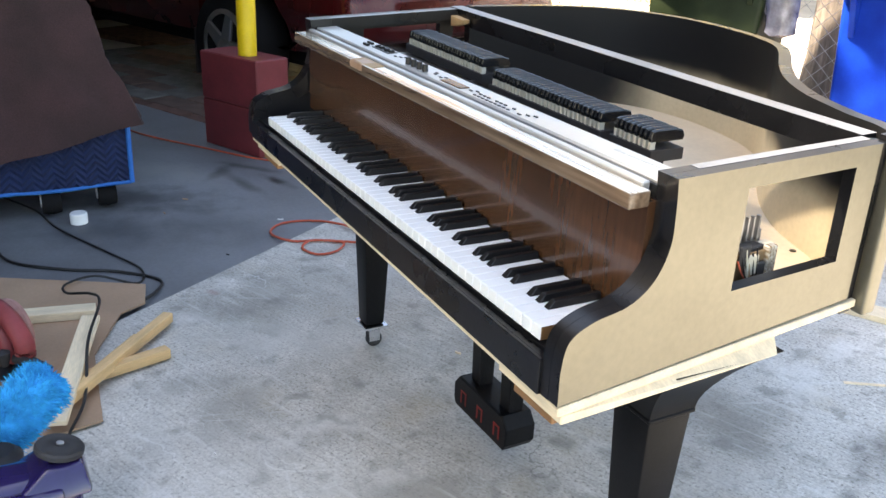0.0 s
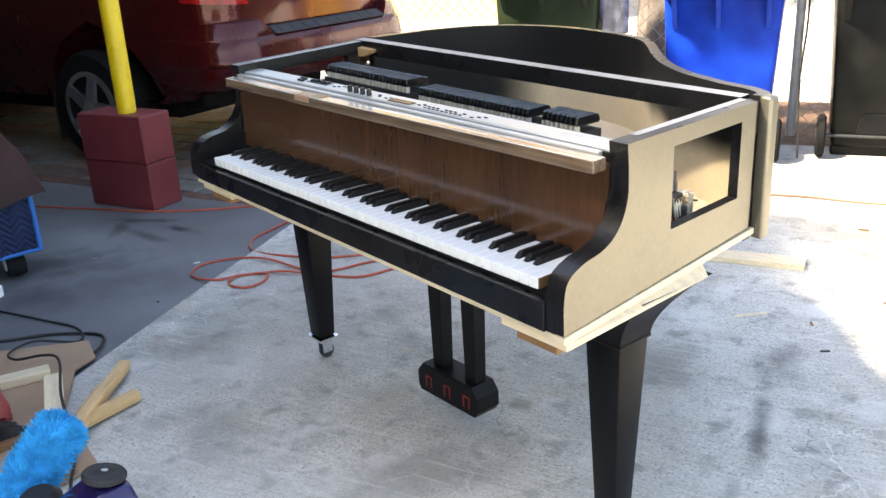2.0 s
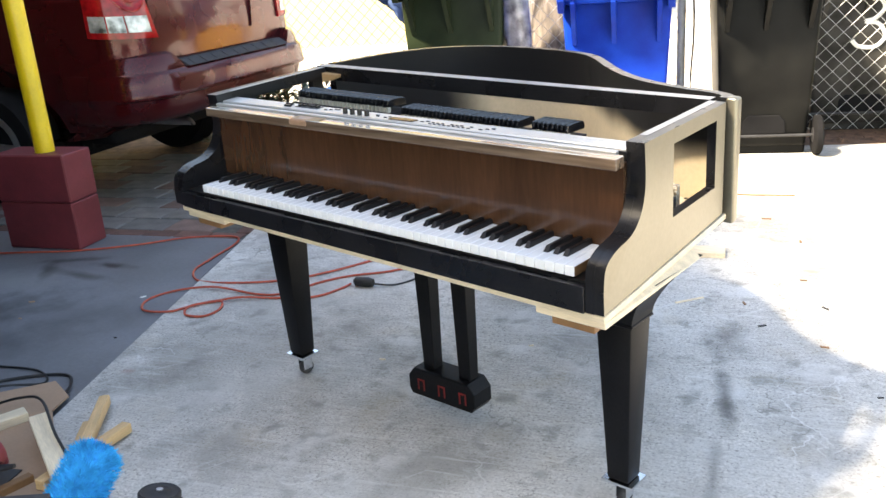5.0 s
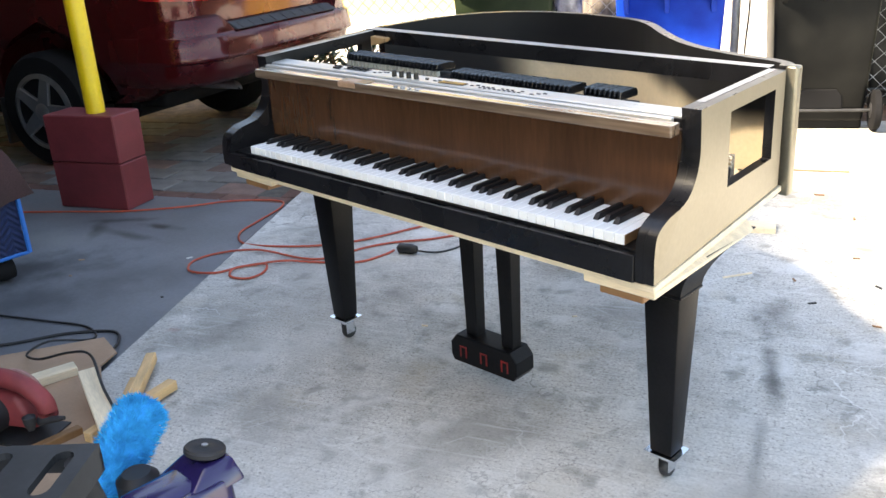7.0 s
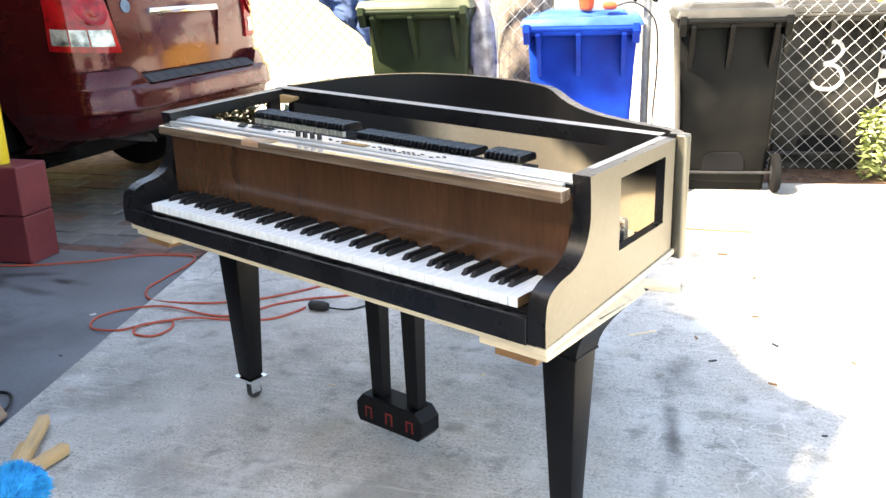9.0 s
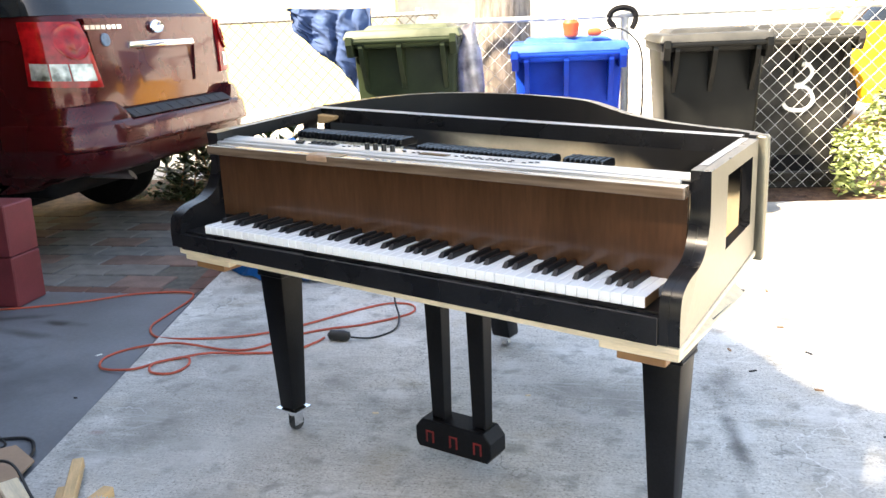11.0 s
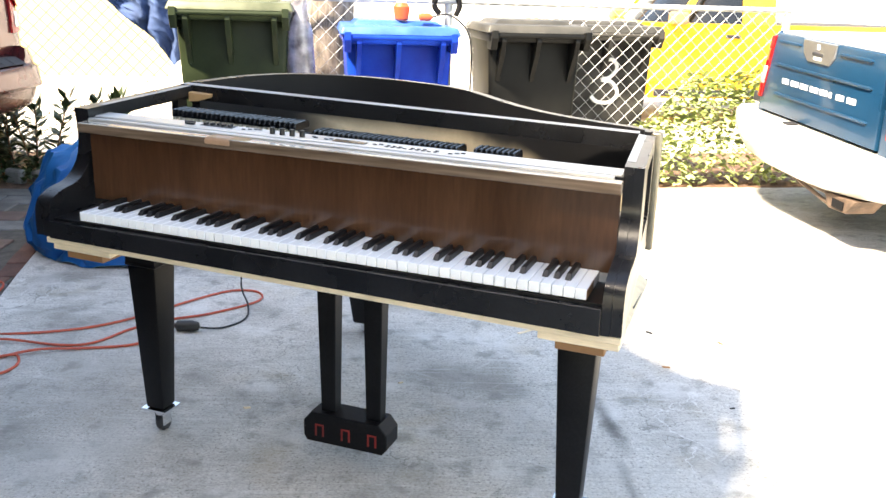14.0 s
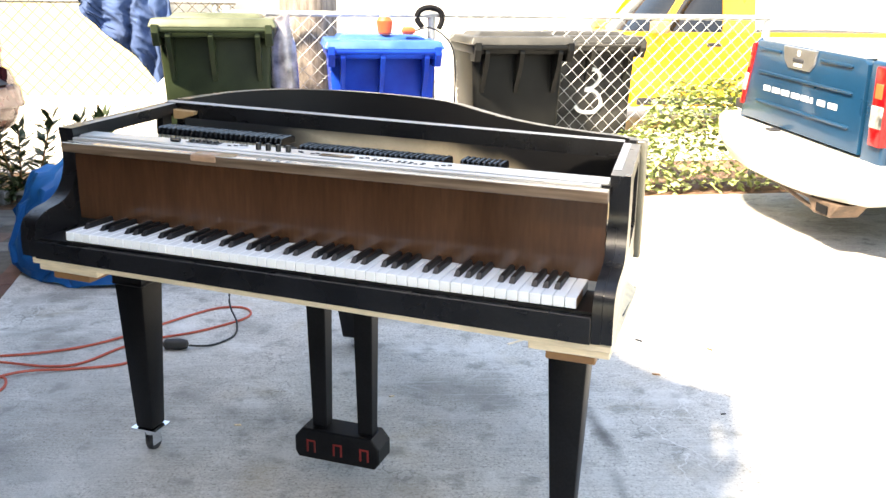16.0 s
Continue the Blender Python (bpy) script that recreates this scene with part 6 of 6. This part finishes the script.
batten((-0.34, -0.31, 0.018), (-0.05, -0.56, 0.018), 0.034, 0.030, stick_wood, "darker wooden stick under the others")
batten((-0.22, -0.25, 0.022), (-0.12, -0.57, 0.030), 0.034, 0.032, stick_wood, "short yellowish wooden stick")
batten((-0.40, -0.43, 0.085), (0.10, -0.58, 0.055), 0.052, 0.016, pine, "flat pale pine board lying across the sticks")
batten((-0.56, -0.40, 0.030), (-0.62, -0.72, 0.030), 0.055, 0.030, pine, "pale pine board on the cardboard")
batten((-0.20, -0.555, 0.02), (-0.18, -0.80, 0.03), 0.026, 0.024, brown_wood, "short brownish stick end")


def circular_saw():
    t = thing("circular_saw", "red and black handheld circular saw on the cardboard", "power tool", at=(-0.36, -0.66, 0.01))
    o = Vector((-0.36, -0.68, 0.012))
    turn = Matrix.Rotation(radians(28), 3, "Z")

    def put(bm):
        return shift(bm, lambda v: o + turn @ v)
    part("base_plate", put(B(-0.16, 0.14, -0.07, 0.07, 0.0, 0.004)), dark_metal, t)
    grip = smooth_line([(-0.10, 0, 0.10), (-0.07, 0, 0.155), (0.0, 0, 0.175), (0.08, 0, 0.155), (0.13, 0, 0.11), (0.135, 0, 0.065)], 6)
    part("handle", put(tube(bmesh.new(), grip, 0.027, 12)), saw_red, t, "red loop handle", True)
    part("motor", put(lathe(bmesh.new(), [(0.02, -0.11), (0.055, -0.105), (0.06, 0.02), (0.05, 0.03)], (-0.03, 0, 0.075), "y", 24)), trim_dark, t, "black motor housing", True)
    part("housing", put(frustum(bmesh.new(), (-0.13, 0.11, -0.03, 0.035), (-0.09, 0.06, -0.025, 0.03), 0.03, 0.135, 0.018, 3)), saw_red, t, "red housing", True)
    part("guard", put(lathe(bmesh.new(), [(0.02, 0.036), (0.085, 0.036), (0.09, 0.05), (0.085, 0.062), (0.02, 0.062)], (0, 0, 0.085), "y", 30)), dusty_guard, t, "dusty pinkish blade guard", True)
    part("lever", put(rod(bmesh.new(), (0.12, -0.02, 0.06), (0.20, -0.015, 0.075), 0.014, 0.006, 10)), trim_dark, t, "black guard lever", True)
    part("knob", put(lathe(bmesh.new(), [(0.01, 0.10), (0.016, 0.12), (0.018, 0.14), (0.0, 0.15)], (0.115, -0.05, -0.05), "z", 14)), trim_dark, t, "", True)


circular_saw()


def duster():
    t = thing("feather_duster", "bright blue fluffy duster leaning on the vacuum", "duster", at=(0.34, -0.70, 0.0))
    tip, low = Vector((0.315, -0.575, 0.305)), Vector((0.40, -0.80, 0.14))
    ax = (tip - low)
    rnd_ = random.Random(9)
    core = bmesh.new()
    part("handle", rod(core, low - ax * 0.55, low + ax * 0.2, 0.009, seg=10), white_plastic, t, "", True)
    fl = bmesh.new()
    u = ax.cross(Vector((0, 0, 1))).normalized()
    w = u.cross(ax).normalized()
    lathe_pts = [(0.014, 0), (0.042, 0.12), (0.050, 0.5), (0.051, 0.8), (0.044, 0.92), (0.022, 0.99)]
    for i in range(12000):
        f = rnd_.random()
        a = rnd_.uniform(0, 6.283)
        side = u * math.cos(a) + w * math.sin(a)
        r = 0.058 * (0.75 + 0.35 * min(1, f * 2)) * (1 - max(0, (f - 0.88) / 0.12) ** 2 * 0.55)
        p = low + ax * f + side * r * rnd_.uniform(0.55, 0.92)
        d = (side * 0.8 + ax.normalized() * rnd_.uniform(0.1, 0.9) + Vector((rnd_.uniform(-.4, .4), rnd_.uniform(-.4, .4), rnd_.uniform(-.5, .2)))).normalized()
        q = p + d * rnd_.uniform(0.008, 0.019)
        s = d.cross(side + Vector((0.1, 0.2, 0.3))).normalized() * 0.0016
        fl.faces.new((fl.verts.new(p + s), fl.verts.new(p - s), fl.verts.new(q)))
    tagged(part("fluff", fl, fur_blue, t, "bright blue fluffy fibres"), kind="stuff")
    rings = []
    body = bmesh.new()
    for r, f in lathe_pts:
        c = low + ax * f
        rings.append([body.verts.new(c + (u * math.cos(k_ * 0.3927) + w * math.sin(k_ * 0.3927)) * r) for k_ in range(16)])
    for a, b in zip(rings, rings[1:]):
        for i in range(16):
            body.faces.new((a[i], a[(i + 1) % 16], b[(i + 1) % 16], b[i]))
    body.faces.new(rings[0]), body.faces.new(rings[-1])
    part("pad", body, fur_blue, t, "", True)


duster()


def vacuum():
    t = thing("vacuum_cleaner", "purple and black upright vacuum cleaner with a round black cap", "vacuum cleaner", at=(0.62, -0.68, 0))
    c = Vector((0.589, -0.596, 0.0))
    cap_ = part("cap", shift(lathe(bmesh.new(), [(0.02, 0.289), (0.038, 0.290), (0.0435, 0.294), (0.0435, 0.302), (0.040, 0.306), (0.037, 0.3045), (0.017, 0.3045), (0.015, 0.306), (0.0, 0.306)], (0, 0, 0), "z", 36), lambda v: c + Matrix.Rotation(-0.22, 3, "X") @ (v - Vector((0, 0, 0.298))) + Vector((0, 0, 0.298))), trim_dark, t, "round flat black cap", True)
    part("cap_button", shift(lathe(bmesh.new(), [(0.007, 0.0), (0.007, 0.003), (0.0, 0.0035)], (0, 0, 0.0095), "z", 12), lambda v: c + Matrix.Rotation(-0.22, 3, "X") @ v + Vector((0, 0, 0.298))), alloy, cap_, "small pale metal button", True)
    part("shoulder", shift(frustum(bmesh.new(), (-0.075, 0.075, -0.10, 0.045), (-0.045, 0.045, -0.03, 0.035), 0.235, 0.285, 0.008, 2), lambda v: c + v), purple, t, "dark purple angular shoulder", True)
    part("neck", lathe(bmesh.new(), [(0.02, 0.22), (0.02, 0.279)], c, "z", 24), cord_black, t, "", True)
    part("bin", frustum(bmesh.new(), (0.50, 0.685, -0.86, -0.575), (0.535, 0.640, -0.78, -0.566), 0.03, 0.266, 0.026, 4), purple, t, "glossy dark purple dust bin", True)
    part("frame", frustum(bmesh.new(), (0.66, 0.705, -0.80, -0.60), (0.63, 0.665, -0.77, -0.60), 0.03, 0.255, 0.008, 2), purple, t, "dark purple side frame", True)
    part("base", B(0.45, 0.72, -0.86, -0.55, 0.0, 0.035, bevel=0.012, seg=2), trim_dark, t)
    part("hose_end", lathe(bmesh.new(), [(0.03, 0.0), (0.045, 0.01), (0.045, 0.07), (0.03, 0.085)], (0.475, -0.70, 0.165), "z", 22), cord_black, t, "black hose end", True)


vacuum()


def work_stand():
    t = thing("work_stand", "black folding work stand with slotted top", "work stand", at=(0.66, -1.13, 0))
    e1, e2 = Vector((-0.75, -0.66, 0)), Vector((0.66, -0.75, 0))
    o = Vector((0.805, -0.882, 0.0))

    def put(bm):
        return shift(bm, lambda v: o + e1 * v.x + e2 * v.y + Vector((0, 0, v.z)))
    top = bmesh.new()
    zt = 0.548
    es = []
    loops = [[(0, 0), (0.40, 0), (0.40, 0.16), (0, 0.16)]]
    for k in range(4):
        cx = 0.043 + 0.10 * k
        loops.append([(cx + 0.017 * math.cos(a), 0.037 + 0.017 * math.sin(a)) for a in np.linspace(math.pi, 2 * math.pi, 8)] + [(cx + 0.017 * math.cos(a), 0.118 + 0.017 * math.sin(a)) for a in np.linspace(0, math.pi, 8)])
    for lp_ in loops:
        vs = [top.verts.new((u, v, zt)) for u, v in lp_]
        es += [top.edges.new((a, b)) for a, b in zip(vs, vs[1:] + vs[:1])]
    bmesh.ops.triangle_fill(top, use_beauty=True, edges=es)
    ext = bmesh.ops.extrude_face_region(top, geom=top.faces[:])
    for v in ext["geom"]:
        if isinstance(v, bmesh.types.BMVert):
            v.co.z = zt - 0.012
    box(top, 0, 0.40, 0, 0.006, zt - 0.05, zt - 0.012)
    box(top, 0, 0.40, 0.154, 0.16, zt - 0.05, zt - 0.012)
    box(top, 0, 0.006, 0, 0.16, zt - 0.05, zt - 0.012)
    part("top", put(top), dark_metal, t, "black top with oblong slots")
    for x, y, dx, dy in ((0.03, 0.03, -0.06, -0.1), (0.37, 0.03, 0.06, -0.1), (0.03, 0.13, -0.06, 0.12), (0.37, 0.13, 0.06, 0.12)):
        part("leg", put(rod(bmesh.new(), (x, y, zt - 0.012), (x + dx, y + dy, 0.0), 0.017)), dark_metal, t, "", True)


work_stand()

# ---- small things on the slab ----
plank = single("wooden_plank", prism(bmesh.new(), [(0.10, 1.895), (0.62, 2.135), (0.66, 2.045), (0.14, 1.805)], "z", 0.0, 0.022, 0.002), pine, "pale pine plank lying on the concrete", "plank")
single("wooden_sliver", prism(bmesh.new(), [(0.70, 1.50), (0.765, 1.60), (0.772, 1.595), (0.708, 1.494)], "z", 0.0, 0.004), pine, "thin pale wood sliver on the concrete", "sliver")
rnd = random.Random(21)
for x, y, ln, a, m in ((0.64, 2.06, 0.04, 1.1, brown_wood), (1.02, 1.95, 0.045, 0.3, brown_wood), (0.92, 1.62, 0.05, 2.2, brown_wood), (1.18, 1.72, 0.06, 2.6, trim_dark), (1.05, 1.46, 0.05, 0.8, trim_dark), (1.28, 1.40, 0.05, 0.1, brown_wood), (1.45, 1.72, 0.05, 2.4, brown_wood), (1.52, 1.15, 0.03, 0.6, trim_dark), (0.09, 0.537, 0.04, 0.4, pine), (-1.25, 0.425, 0.045, 1.2, white_paint), (-1.65, 0.12, 0.05, 0.8, cardboard), (0.3, -0.25, 0.015, 0.2, white_paint), (-0.12, -0.02, 0.012, 0.2, white_paint), (0.85, 2.4, 0.06, 1.9, brown_wood), (0.6, 2.65, 0.08, 0.2, brown_wood), (-1.5, 0.0, 0.03, 0.2, cardboard), (-0.95, 0.12, 0.025, 0.5, trim_dark), (0.46, 0.9, 0.03, 0.7, pine)):
    bm = bmesh.new()
    d = Vector((math.cos(a), math.sin(a), 0))
    ln *= 0.6
    s = Vector((-d.y, d.x, 0)) * ln * 0.11
    z0 = 0.0 if (x + 0.285) * 1.95 + (y + 0.70) * 1.28 > 0 else -0.010
    c = Vector((x, y, z0))
    prism(bm, [((c - d * ln / 2 + s).x, (c - d * ln / 2 + s).y), ((c + d * ln * 0.4 + s * 1.6).x, (c + d * ln * 0.4 + s * 1.6).y), ((c + d * ln / 2 - s * 0.4).x, (c + d * ln / 2 - s * 0.4).y), ((c - d * ln * 0.3 - s * 1.3).x, (c - d * ln * 0.3 - s * 1.3).y)], "z", z0, z0 + 0.004)
    single("debris_chip", bm, m, {pine: "small pale wood chip on the ground", brown_wood: "small brown dry leaf on the concrete", trim_dark: "small dark twig piece on the concrete", white_paint: "small white paper scrap on the ground", cardboard: "small tan scrap on the drive"}[m], "debris", group="debris on the ground")

single("long_twig", tube(bmesh.new(), smooth_line([(0.03, 2.86, 0.004), (0.2, 2.94, 0.006), (0.38, 3.0, 0.004), (0.58, 3.086, 0.004)], 5), 0.006, 5), brown_wood, "long thin dry twig on the sunlit concrete", "twig")

# ---- brick paving, piece by piece ----
PA, PN = Vector((0.918, 0.395, 0)), Vector((-0.395, 0.918, 0))
P0 = Vector((-1.535, 1.165, 0))
bed_pts = [P0, P0 - PA * 4.2, P0 - PA * 4.2 + PN * 2.0, Vector((EDGE[2][0], EDGE[2][1], 0)) - PA * 0.0]
paving = single("paving", prism(bmesh.new(), [(p.x, p.y) for p in bed_pts], "z", -0.1, -0.016), joint_sand, "old brick paving with grey and red pavers and sandy joints", "paving", "structure")


def piece(w, d, mat):
    return mesh_of("paver", box(bmesh.new(), -w / 2, w / 2, -d / 2, d / 2, -0.03, 0.0, bevel=0.004), mat)


big = [piece(0.292, 0.192, m) for m in (paver_grey, paver_grey, paver_red)]
small = piece(0.192, 0.092, brick_red)
rot = math.atan2(PA.y, PA.x)
rnd = random.Random(31)


def inside(p):
    a, b = Vector((EDGE[1][0], EDGE[1][1], 0)), Vector((EDGE[2][0], EDGE[2][1], 0))
    return (b - a).cross(p - a).z > 0.10 * (b - a).length


for i in range(20):
    p = P0 - PA * (0.12 + i * 0.2) + PN * 0.05
    k = part("brick", small, None, paving)
    k.matrix_basis = Matrix.Translation(p + Vector((0, 0, -0.006 + rnd.uniform(-0.003, 0.003)))) @ Matrix.Rotation(rot + rnd.uniform(-0.02, 0.02), 4, "Z")
for j in range(9):
    for i in range(16):
        p = P0 + PA * (0.5 - i * 0.30 + (0.15 if j % 2 else 0)) + PN * (0.205 + j * 0.2)
        if inside(p + PA * 0.14):
            k = part("paver", rnd.choice(big), None, paving)
            k.matrix_basis = Matrix.Translation(p + Vector((0, 0, -0.007 + rnd.uniform(-0.004, 0.004)))) @ Matrix.Rotation(rot + rnd.uniform(-0.015, 0.015), 4, "Z") @ Matrix.Rotation(rnd.uniform(-0.008, 0.008), 4, "X")
ea, eb = Vector((EDGE[1][0], EDGE[1][1], 0)), Vector((EDGE[2][0], EDGE[2][1], 0))
ed = (eb - ea).normalized()
for i in range(7):
    p = ea + ed * (0.12 + i * 0.2) + Vector((-ed.y, ed.x, 0)) * 0.052
    k = part("brick", small, None, paving)
    k.matrix_basis = Matrix.Translation(p + Vector((0, 0, -0.006 + rnd.uniform(-0.003, 0.003)))) @ Matrix.Rotation(math.atan2(ed.y, ed.x), 4, "Z")
